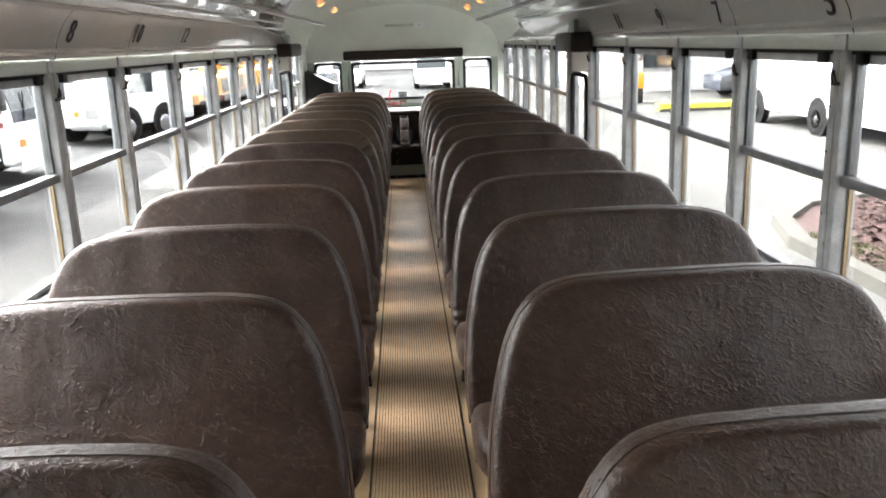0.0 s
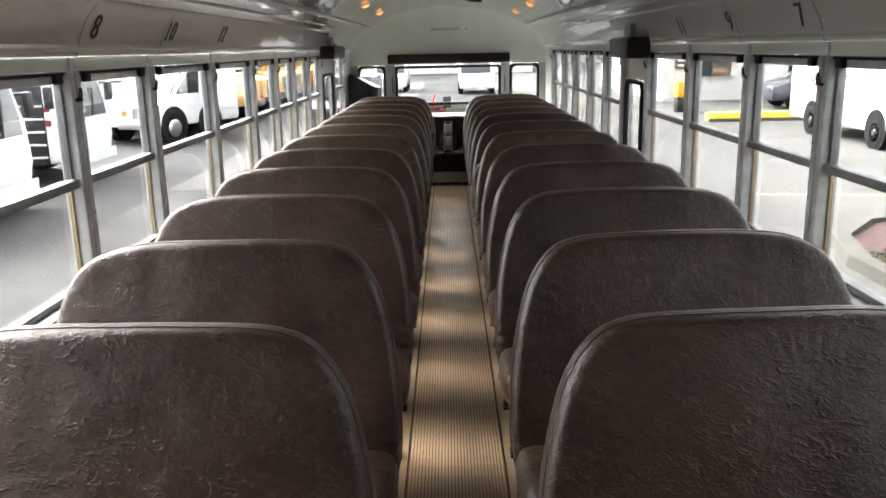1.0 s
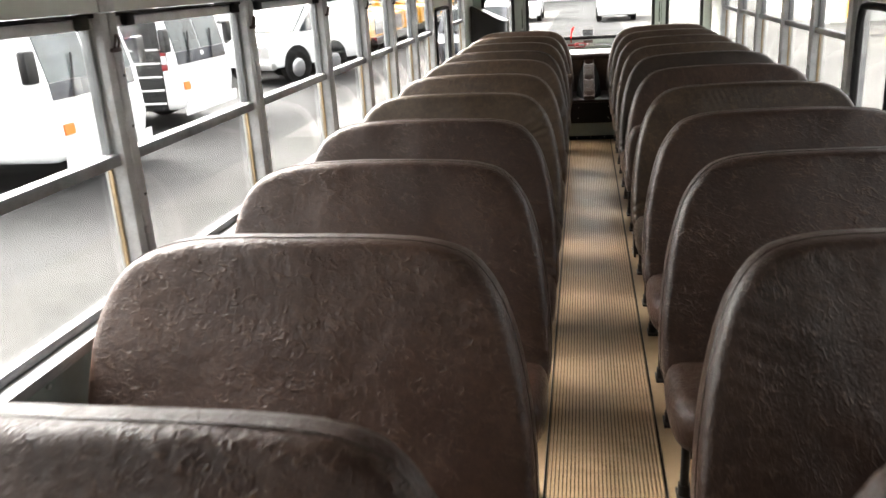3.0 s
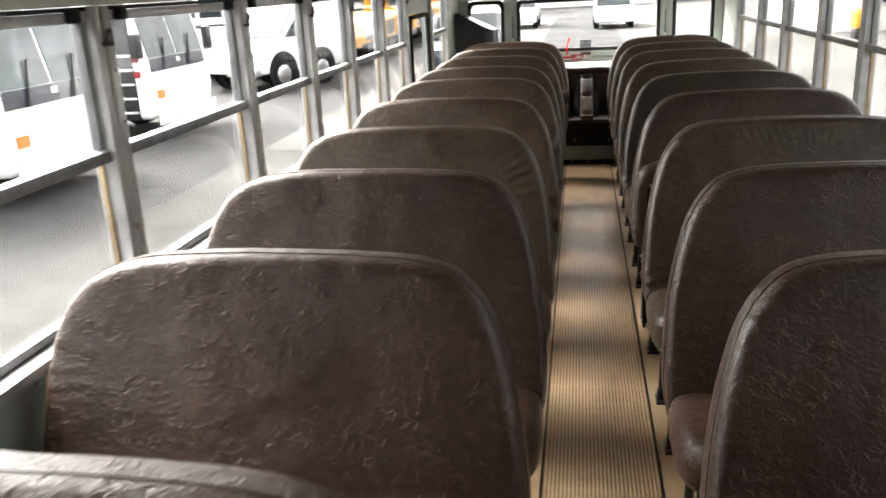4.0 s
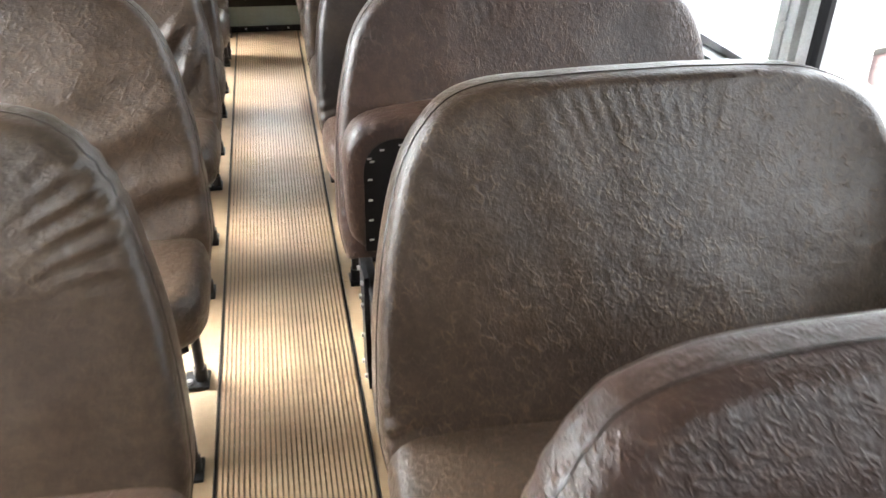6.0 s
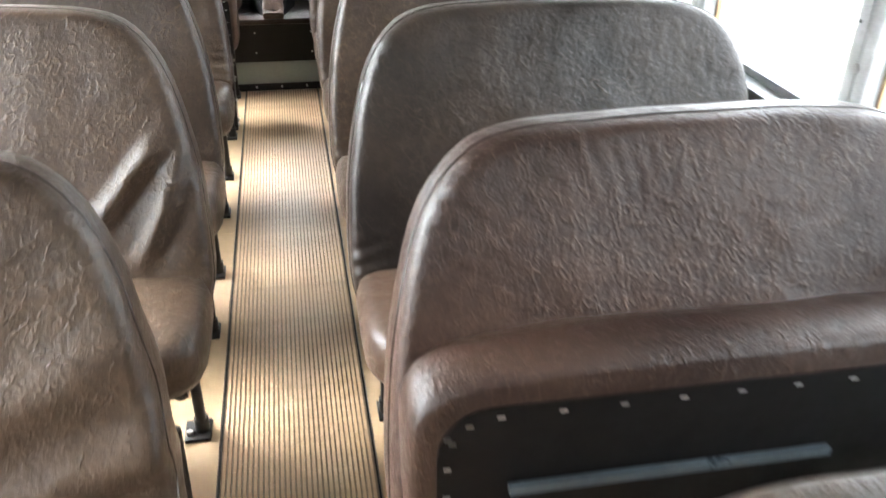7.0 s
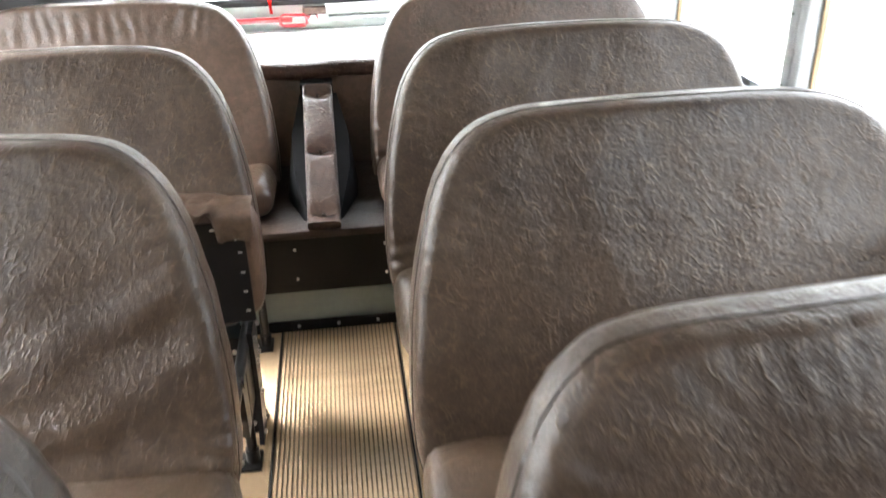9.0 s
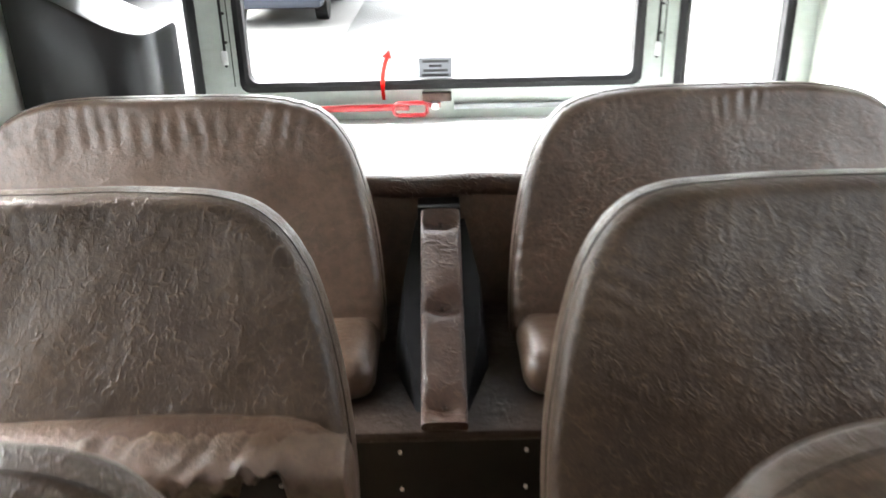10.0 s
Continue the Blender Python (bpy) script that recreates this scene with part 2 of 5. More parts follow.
BARK = material("bark", (0.09, 0.07, 0.05), 0.9, spots=0.4, spot_scale=8, bump=0.5, bump_scale=20)
BUILDING = material("white_siding", (0.70, 0.70, 0.68), 0.6, spots=0.1, spot_scale=1.2)
ROOF_GREY = material("roof_grey", (0.22, 0.23, 0.25), 0.6, spots=0.2, spot_scale=1)


# ---- mesh helpers ----
def mesh_ob(name, bm, mat, smooth=True, angle=0.7):
    me = bpy.data.meshes.new(name)
    bmesh.ops.recalc_face_normals(bm, faces=bm.faces[:])
    bm.to_mesh(me)
    bm.free()
    me.materials.append(mat)
    if smooth:
        me.shade_smooth()
        me.set_sharp_from_angle(angle=angle)
    return new(name, me)


def part(name, bm, mat, parent, label="", smooth=True, angle=0.7):
    ob = mesh_ob(name, bm, mat, smooth, angle)
    ob.parent = parent
    return tagged(ob, label)


def thing(name, label, category, group="", kind="", at=(0, 0, 0)):
    ob = new(name)
    ob.empty_display_size = 0.05
    ob.location = at
    return tagged(ob, label, category, group, kind)


def box(bm, x0, x1, y0, y1, z0, z1, bevel=0.0, seg=2):
    r = bmesh.ops.create_cube(bm, size=1.0, matrix=Matrix.Translation(((x0 + x1) / 2, (y0 + y1) / 2, (z0 + z1) / 2)) @ Matrix.Diagonal((abs(x1 - x0), abs(y1 - y0), abs(z1 - z0), 1)))
    if bevel:
        edges = list({e for v in r["verts"] for e in v.link_edges})
        bmesh.ops.bevel(bm, geom=edges, offset=bevel, segments=seg, affect="EDGES", profile=0.5)
    return r


def boxed(*a, **k):
    bm = bmesh.new()
    box(bm, *a, **k)
    return bm


def rod(bm, p0, p1, r, seg=12, r1=None):
    p0, p1 = Vector(p0), Vector(p1)
    d = p1 - p0
    m = Matrix.Translation((p0 + p1) / 2) @ d.to_track_quat("Z", "Y").to_matrix().to_4x4()
    bmesh.ops.create_cone(bm, cap_ends=True, segments=seg, radius1=r, radius2=r if r1 is None else r1, depth=d.length, matrix=m)


def rods(*items, seg=12):
    bm = bmesh.new()
    for p0, p1, r in items:
        rod(bm, p0, p1, r, seg)
    return bm


def loft(bm, rings, closed=True, cap=True):
    """Skin rings of equally many points."""
    vs = [[bm.verts.new(p) for p in ring] for ring in rings]
    n = len(vs[0])
    for a, b in zip(vs, vs[1:]):
        for i in range(n if closed else n - 1):
            j = (i + 1) % n
            bm.faces.new((a[i], a[j], b[j], b[i]))
    if cap and closed:
        bm.faces.new(vs[0][::-1])
        bm.faces.new(vs[-1])
    return vs


def smooth_line(points, count):
    """Evenly spaced points on a curve through the given ones."""
    p = np.array(points, float)
    fine = []
    for i in range(len(p) - 1):
        a, b, c, d = p[max(i - 1, 0)], p[i], p[i + 1], p[min(i + 2, len(p) - 1)]
        for u in np.linspace(0, 1, 12, endpoint=False):
            fine.append(0.5 * (2 * b + (c - a) * u + (2 * a - 5 * b + 4 * c - d) * u**2 + (3 * b - a - 3 * c + d) * u**3))
    fine = np.array(fine + [p[-1]])
    run = np.r_[0, np.cumsum(np.linalg.norm(np.diff(fine, axis=0), axis=1))]
    want = np.linspace(0, run[-1], count)
    return np.stack([np.interp(want, run, fine[:, k]) for k in range(p.shape[1])], 1)


def tube(bm, points, r, seg=8):
    """A round bar along a line of points."""
    pts = [Vector(p) for p in points]
    rings = []
    for i, p in enumerate(pts):
        d = (pts[min(i + 1, len(pts) - 1)] - pts[max(i - 1, 0)]).normalized()
        side = d.cross(Vector((0.31, 0.17, 0.93))).normalized()
        up = side.cross(d)
        rings.append([p + r * (math.cos(2 * math.pi * k / seg) * side + math.sin(2 * math.pi * k / seg) * up) for k in range(seg)])
    loft(bm, rings)


# ---- plan of the bus ----
HALF, OUT = 1.13, 1.20            # inner face of the window posts, outer skin
SILL, RAIL, HEAD, COVE = 0.72, 1.05, 1.385, 1.43
FRONT, REAR = -2.2, 10.84
GROUND = -0.95
POSTS_WEST = [-0.43, 0.24, 0.91, 1.57, 2.24, 2.91, 3.575, 4.24, 5.08, 5.91, 6.59, 7.21, 7.87, 8.52, 9.40, 10.15]
POSTS_EAST = [-0.43, 0.24, 0.91, 1.57, 2.24, 2.94, 3.60, 4.25, 5.03, 5.85, 6.53, 7.17, 7.85, 8.64, 9.36, 10.18]
ARCH = [(1.13, 1.43), (1.098, 1.525), (1.015, 1.613), (0.91, 1.674), (0.80, 1.728), (0.60, 1.808), (0.30, 1.868), (0.0, 1.887)]


def structure(name, label, category):
    return thing(name, label, category, kind="structure")


# floor
floor = structure("floor", "beige vinyl bus floor on both sides of the ribbed aisle mat", "floor")
seams = [FRONT, -0.2, 1.24, 2.68, 4.12, 5.56, 7.0, 8.28, 9.727]
for side in (-1, 1):
    for a, b in zip(seams, seams[1:]):
        part("floor_sheet", boxed(min(side * 0.176, side * 1.15), max(side * 0.176, side * 1.15), a + 0.001, b - 0.001, -0.03, 0.0), FLOOR_VINYL, floor, smooth=False)
part("subfloor", boxed(-OUT, OUT, FRONT, REAR, -0.12, -0.031), BLACK_STEEL, floor, "dark steel underfloor", smooth=False)
mat_ob = structure("aisle_mat", "tan ribbed rubber aisle mat with worn dark grooves", "floor mat")
part("mat_base", boxed(-0.17, 0.17, FRONT, 9.727, -0.03, -0.005), MAT_GROOVE, mat_ob, "dark dirt in the grooves", smooth=False)
rib = part("rib", boxed(-0.0036, 0.0036, FRONT, 9.722, -0.006, 0.002), MAT_RUBBER, mat_ob, smooth=False)
rib.location.x = -0.161
for i in range(1, 29):
    more = rib.copy()
    scene.collection.objects.link(more)
    more.location.x = -0.161 + i * 0.0115
for side in (-1, 1):
    part("mat_edge", boxed(side * 0.172 - 0.0022, side * 0.172 + 0.0022, FRONT, 9.722, -0.03, 0.003), RUBBER, mat_ob, "black edge strip", smooth=False)

# side walls below the windows
for side, name in ((-1, "wall_west"), (1, "wall_east")):
    wall = structure(name, "grey-green painted steel side panel under the windows", "wall")
    lo, hi = sorted((side * 1.15, side * OUT))
    part("wall_panel", boxed(lo, hi, FRONT, REAR, -0.12, SILL - 0.025), WALL_PAINT, wall, smooth=False)
    bm = boxed(*sorted((side * (HALF - 0.025), side * OUT)), FRONT, REAR, SILL - 0.026, SILL, bevel=0.006)
    part("window_sill", bm, ALU_DARK, wall, "dark grey metal window ledge")
    bm = bmesh.new()
    y = 0.4
    while y < 10.4:
        rod(bm, (side * 1.151, y, 0.66), (side * 1.145, y, 0.66), 0.006, 8)
        y += 0.17
    part("rivets", bm, BOLT, wall, "row of small rivets")["kind"] = "stuff"
    part("header", boxed(*sorted((side * 1.135, side * OUT)), FRONT, REAR, HEAD + 0.001, COVE), PAINT, wall, "pale painted header above the windows", smooth=False)


# windows: posts and sashes
def window_post(side, y, wide=0.036):
    post = structure("window_post", "bare aluminium window post with a dark centre seam", "window post")
    a, b = sorted((side * HALF, side * 1.19))
    part("channel", boxed(a, b, y - wide, y - 0.002, SILL + 0.001, HEAD, bevel=0.005), ALU, post)
    part("channel", boxed(a, b, y + 0.002, y + wide, SILL + 0.001, HEAD, bevel=0.005), ALU, post)
    part("seam", boxed(*sorted((side * (HALF + 0.008), side * 1.185)), y - 0.002, y + 0.002, SILL + 0.002, HEAD - 0.001), RUBBER, post, "black rubber seam", smooth=False)
    part("header_tab", boxed(*sorted((side * 1.128, side * 1.1345)), y - 0.030, y + 0.030, HEAD + 0.001, COVE - 0.004, bevel=0.002), ALU, post, "bright tab over the header")
    x = side * HALF
    part("bolt", rods(((x - side * 0.006, y, 0.865), (x + side * 0.01, y, 0.865), 0.010)), BOLT, post, "round steel bolt head")
    bm = boxed(*sorted((x - side * 0.010, x)), y - 0.020, y + 0.020, 1.296, 1.306, bevel=0.003)
    loop = smooth_line([(x - side * 0.008, y - 0.009, 1.306), (x - side * 0.012, y - 0.008, 1.322), (x - side * 0.012, y, 1.336), (x - side * 0.012, y + 0.008, 1.322), (x - side * 0.008, y + 0.009, 1.306)], 14)
    tube(bm, loop, 0.0032, 6)
    part("clip", bm, RUST, post, "small rusty pinch latch")
    for z in (0.78, 0.95, 1.12, 1.24):
        part("rivet", rods(((x - side * 0.002, y + 0.024, z), (x + side * 0.004, y + 0.024, z), 0.004), seg=8), BLACK_STEEL, post, "dark rivet")


def window_bay(side, y0, y1, name):
    win = structure(name, "split sliding bus window with a grey mid rail and clear glass", "window")
    x0, x1 = side * 1.148, side * 1.178
    a, b = sorted((x0, x1))
    p, q = y0 + 0.037, y1 - 0.037
    part("top_rail", boxed(a, b, p, q, HEAD - 0.034, HEAD - 0.011, bevel=0.003), ALU, win)
    # black strip drawn where only the shadow gap under the header is dark
    part("top_seal", boxed(*sorted((side * 1.143, x1)), p, q, HEAD - 0.010, HEAD - 0.001), RUBBER, win, "thin black seal", smooth=False)
    part("mid_rail", boxed(*sorted((side * 1.140, x1)), p, q, RAIL - 0.014, RAIL + 0.014, bevel=0.003), ALU_DARK, win)
    part("bottom_rail", boxed(a, b, p, q, SILL + 0.001, SILL + 0.022, bevel=0.003), ALU_DARK, win)
    for u, v in ((p, p + 0.014), (q - 0.014, q)):
        part("side_rail", boxed(*sorted((side * 1.155, x1)), u, v, RAIL + 0.015, HEAD - 0.035, bevel=0.002), ALU_DARK, win, "grey run channel")
        w = 0.007 if u == p else -0.007
        part("side_rail", boxed(*sorted((side * 1.165, x1)), *sorted((u if w > 0 else v, (u if w > 0 else v) + w)), SILL + 0.023, RAIL - 0.015, bevel=0.002), BRASS, win, "yellowed lower seal")
    for y in (p + 0.06, q - 0.06):
        part("latch", boxed(*sorted((side * 1.130, x0)), y - 0.020, y + 0.020, HEAD - 0.034, HEAD - 0.004, bevel=0.004), RUBBER, win, "black spring latch")
    for z0, z1, xo in ((RAIL + 0.014, HEAD - 0.034, 1.158), (SILL + 0.022, RAIL - 0.014, 1.168)):
        g = part("pane", boxed(*sorted((side * xo, side * (xo + 0.003))), p + 0.013, q - 0.013, z0, z1), GLASS, win, smooth=False)
        g.visible_shadow = False


def emergency_door(side, y0, y1):
    """A narrow side exit with a black rounded seal round its window."""
    door = structure("door_1" if side > 0 else "door_2", "pale painted side emergency door with a black window seal", "door")
    a, b = sorted((side * 1.15, side * 1.19))
    p, q = y0 + 0.037, y1 - 0.037
    part("stile", boxed(a, b, p, p + 0.09, SILL + 0.001, HEAD - 0.001), ALU, door, smooth=False)
    part("stile", boxed(a, b, q - 0.06, q, SILL + 0.001, HEAD - 0.001), ALU, door, smooth=False)
    part("top_panel", boxed(a, b, p + 0.091, q - 0.061, 1.22, HEAD - 0.001), PAINT, door, smooth=False)
    u, v = p + 0.10, q - 0.07
    line = [(side * 1.146, u, SILL + 0.01), (side * 1.146, u, 1.12), (side * 1.146, u + 0.015, 1.175), (side * 1.146, u + 0.06, 1.20), (side * 1.146, v - 0.06, 1.20), (side * 1.146, v - 0.015, 1.175), (side * 1.146, v, 1.12), (side * 1.146, v, SILL + 0.01)]
    bm = bmesh.new()
    tube(bm, smooth_line(line, 40), 0.016, 8)
    part("seal", bm, RUBBER, door, "black rounded rubber seal")
    g = part("pane", boxed(*sorted((side * 1.165, side * 1.168)), p + 0.091, q - 0.061, SILL + 0.002, 1.219), GLASS, door, smooth=False)
    g.visible_shadow = False


def head_pad(side, y0, y1):
    pad = thing("head_pad", "dark brown padded bump cushion above the emergency door", "pad")
    part("cushion", boxed(*sorted((side * 0.995, side * 1.128)), y0, y1, 1.352, 1.47, bevel=0.018, seg=3), VINYL_DARK, pad)
    part("bracket", boxed(*sorted((side * 1.045, side * 1.075)), y0 + 0.17, y0 + 0.33, 1.471, 1.545), WALL_PAINT, pad, smooth=False)


count = 0
for side, ys in ((-1, POSTS_WEST), (1, POSTS_EAST)):
    for y in ys:
        window_post(side, y)
    for y0, y1 in zip(ys, ys[1:]):
        if (side > 0 and abs(y0 - 5.85) < 0.01) or (side < 0 and abs(y0 - 8.52) < 0.01):
            emergency_door(side, y0, y1)
            continue
        count += 1
        window_bay(side, y0, y1, "window_%d" % count)
    # the front panels, out of view, replace window bays to shade the nearest seats
    for y0, y1 in ((FRONT, ys[0] - 0.037), (ys[-1] + 0.037, REAR)):
        part("end_panel", boxed(*sorted((side * 1.14, side * 1.19)), y0, y1, SILL + 0.001, HEAD), PAINT, bpy.data.objects["wall_west" if side < 0 else "wall_east"], smooth=False)
head_pad(1, 5.74, 6.27)
head_pad(-1, 8.45, 9.2)

# ceiling
ceiling = structure("ceiling", "pale painted arched steel bus ceiling with riveted panel joints", "ceiling")
half_arch = smooth_line(ARCH, 22)
arch = [(x, z) for x, z in half_arch] + [(-x, z) for x, z in half_arch[-2::-1]]
bm = bmesh.new()
ys = list(np.arange(FRONT, REAR + 0.01, (REAR - FRONT) / 18))
for y0, y1 in zip(ys, ys[1:]):
    rings = [[(x, y, z) for x, z in arch] for y in (y0 + 0.0025, y1 - 0.0025)]
    vs = loft(bm, rings, closed=False, cap=False)
    outer = [[(x * 1.06, y, z + 0.05) for x, z in arch] for y in (y0, y1)]
    loft(bm, outer, closed=False, cap=False)
for y in ys[1:-1]:
    loft(bm, [[(x * 0.998, y + d, z - 0.003) for x, z in arch] for d in (-0.026, 0.0)], closed=False, cap=False)
    for x, z in arch[1:-1:2]:
        rod(bm, (x * 0.999, y - 0.013, z), (x * 0.997, y - 0.013, z - 0.0065), 0.006, 6, 0.003)
part("ceiling_panels", bm, CEIL_PAINT, ceiling, smooth=True, angle=0.5)
bm = bmesh.new()
for y in ys[1:-1]:
    loft(bm, [[(x * 0.9985, y + d, z - 0.0022) for x, z in arch] for d in (0.0005, 0.0075)], closed=False, cap=False)
part("joints", bm, RUBBER, ceiling, "dark panel joints")
for side in (-1, 1):
    bm = bmesh.new()
    loft(bm, [[(side * (0.90 + dx), FRONT, 1.6695 + dz) for dx, dz in ((0, 0), (-0.016, 0.010), (-0.020, 0.004), (-0.004, -0.007))], [(side * (0.90 + dx), REAR, 1.6695 + dz) for dx, dz in ((0, 0), (-0.016, 0.010), (-0.020, 0.004), (-0.004, -0.007))]])
    part("cove_trim", bm, ALU, ceiling, "thin metal strip along the cove", smooth=False)

for side in (-1, 1):
    for up in (0.022, 0.185, 0.25):
        bm = bmesh.new()
        xs_c, zs_c = zip(*[(x, z) for x, z in half_arch])
        run = np.r_[0, np.cumsum(np.hypot(np.diff(xs_c), np.diff(zs_c)))]
        x, z = float(np.interp(up, run, xs_c)), float(np.interp(up, run, zs_c))
        d = [(0.006, -0.006), (-0.003, -0.009), (-0.010, 0.001), (-0.003, 0.012)]
        loft(bm, [[(side * (x + dx), y, z + dz) for dx, dz in d] for y in (FRONT, REAR)])
        part("cove_bead", bm, CEIL_PAINT, ceiling, "pressed bead along the cove", smooth=False)

# front and rear walls
front = structure("wall_south", "plain grey-green painted wall closing the front", "wall")
# out of view; dark colour chosen so less light reaches the nearest seats
part("panel", boxed(-OUT, OUT, FRONT - 0.06, FRONT - 0.001, -0.12, 1.95), WALL_PAINT, front, smooth=False)


def arch_z(x):
    xs, zs = zip(*sorted(arch))
    return float(np.interp(x, xs, zs))


rear = structure("wall_north", "pale green-grey painted rear wall with an exit window between two small panes", "wall")
WIN_TOP, WIN_LOW = 1.207, 0.806
bm = bmesh.new()
xs = np.linspace(-1.13, 1.13, 41)
top = [(x, arch_z(x) + 0.022) for x in xs]
vs = [[bm.verts.new((x, y, z)) for x, z in top] for y in (REAR, REAR + 0.05)]
ws = [[bm.verts.new((x, y, WIN_TOP + 0.04)) for x, z in top] for y in (REAR, REAR + 0.05)]
for k in (0, 1):
    for i in range(40):
        bm.faces.new((vs[k][i], vs[k][i + 1], ws[k][i + 1], ws[k][i]))
for i in range(40):
    bm.faces.new((ws[0][i], ws[0][i + 1], ws[1][i + 1], ws[1][i]))
part("upper_panel", bm, PAINT, rear, angle=0.5)
for x0, x1 in ((-1.2, -1.045), (-0.735, -0.615), (0.615, 0.725), (1.055, 1.2)):
    part("pillar", boxed(x0, x1, REAR, REAR + 0.05, 0.45, WIN_TOP + 0.039), FRAME_PAINT, rear, smooth=False)
for x0, x1, z1 in ((-1.045, -0.735, 0.722), (-0.615, 0.615, WIN_LOW - 0.024), (0.725, 1.055, 0.722)):
    part("lower_panel", boxed(x0, x1, REAR, REAR + 0.05, -0.12, z1), FRAME_PAINT, rear, smooth=False)


for side in (-1, 1):
    part("corner_fill", boxed(*sorted((side * 1.115, side * 1.2)), REAR + 0.001, REAR + 0.05, WIN_TOP + 0.0395, 1.50), PAINT, rear, smooth=False)


def rear_pane(x0, x1, z0, z1, r, name, label):
    win = structure(name, label, "window")
    pts = []
    for cx, cz, a0 in ((x1 - r, z1 - r, 0), (x0 + r, z1 - r, 90), (x0 + r, z0 + r, 180), (x1 - r, z0 + r, 270)):
        pts += [(cx + r * math.cos(radians(a0 + d)), cz + r * math.sin(radians(a0 + d))) for d in range(0, 91, 15)]
    bm = bmesh.new()
    cx, cz = (x0 + x1) / 2, (z0 + z1) / 2

    def ring(grow, y):
        return [(x + grow * (1 if x > cx else -1), y, z + grow * (1 if z > cz else -1)) for x, z in pts]
    vs = [[bm.verts.new(p) for p in ring(g, y)] for g, y in ((-0.004, REAR + 0.03), (-0.004, REAR - 0.012), (0.008, REAR - 0.018), (0.026, REAR - 0.008), (0.026, REAR + 0.03))]
    n = len(pts)
    for a, b in zip(vs, vs[1:] + vs[:1]):
        for i in range(n):
            bm.faces.new((a[i], a[(i + 1) % n], b[(i + 1) % n], b[i]))
    part("gasket", bm, RUBBER, win, "thick black rubber gasket")
    g = part("pane", boxed(x0 - 0.004, x1 + 0.004, REAR + 0.012, REAR + 0.016, z0 - 0.004, z1 + 0.004), GLASS, win, smooth=False)
    g.visible_shadow = False
    return win


exit_window = rear_pane(-0.592, 0.592, WIN_LOW, WIN_TOP, 0.03, "window_rear_exit", "wide rear emergency exit window with a black rubber gasket")
rear_pane(-1.03, -0.755, 0.735, 1.215, 0.05, "window_rear_west", "small rounded rear pane with a black gasket")
rear_pane(0.745, 1.04, 0.735, 1.215, 0.05, "window_rear_east", "small rounded rear pane with a black gasket")
pad = thing("exit_header_pad", "long dark padded bar above the rear exit window", "pad")
part("cushion", boxed(-0.70, 0.72, REAR - 0.07, REAR - 0.001, 1.258, 1.365, bevel=0.02, seg=3), VINYL_DARK, pad)

# ---- rear platform ----
RISER = 9.727
platform = structure("platform", "rear step with a grey riser and a dark brown vinyl-covered ledge", "step")
part("riser", boxed(-1.15, 1.15, RISER, RISER + 0.03, -0.03, 0.150), WALL_PAINT, platform, "dusty grey-green riser", smooth=False)
part("kick_strip", boxed(-0.30, 0.30, RISER - 0.012, RISER - 0.001, 0.0, 0.035, bevel=0.003), RUBBER, platform, "black strip along the floor")
part("ledge_front", boxed(-1.15, 1.15, RISER - 0.035, RISER - 0.015, 0.151, 0.331), PLYWOOD, platform, "dark board with screws", smooth=False)
part("ledge_top", boxed(-1.15, 1.15, RISER - 0.065, RISER + 0.52, 0.332, 0.360, bevel=0.010), VINYL_DARK, platform, "brown vinyl top")
part("ledge_back", boxed(-1.15, 1.15, RISER + 0.525, RISER + 0.55, 0.10, 0.66), PLYWOOD, platform, smooth=False)
for x in (-0.105, 0.155):
    for z in (0.195, 0.29):
        part("screw", rods(((x, RISER - 0.04, z), (x, RISER - 0.034, z), 0.0042)), BOLT, platform)
for x in (-0.12, 0.0, 0.12):
    part("screw", rods(((x, RISER - 0.016, 0.02), (x, RISER - 0.011, 0.02), 0.005)), BOLT, platform)
shelf = structure("rear_shelf", "white painted engine-cover shelf under the rear window", "shelf")
part("shelf_top", boxed(-1.14, 1.14, 10.285, REAR - 0.001, 0.66, 0.688, bevel=0.006), SHELF_PAINT, shelf)
bm = bmesh.new()
tube(bm, [(x, 10.275 + 0.002 * math.sin(x * 19), 0.660 + 0.002 * math.sin(x * 23)) for x in np.linspace(-0.30, 0.30, 25)], 0.032, 10)
part("edge_roll", bm, VINYL, shelf, "padded brown vinyl edge")
bm = bmesh.new()
loft(bm, [[(-0.32, y, z) for y, z in ((10.195, 0.362), (10.212, 0.362), (10.268, 0.645), (10.250, 0.645))], [(0.32, y, z) for y, z in ((10.195, 0.362), (10.212, 0.362), (10.268, 0.645), (10.250, 0.645))]])
part("back_board", bm, VINYL_TAN, shelf, "brown vinyl panel", smooth=False)

# sloping padded bar between the rear seats
bar = thing("padded_bar", "sloping brown vinyl padded bar with tufted buttons over a black hatch", "padded bar")
low, high = Vector((-0.012, 9.672, 0.352)), Vector((-0.012, 10.165, 0.612))
along = (high - low)
up = Vector((0, -along.z, along.y)).normalized()
bm = bmesh.new()
rings = []
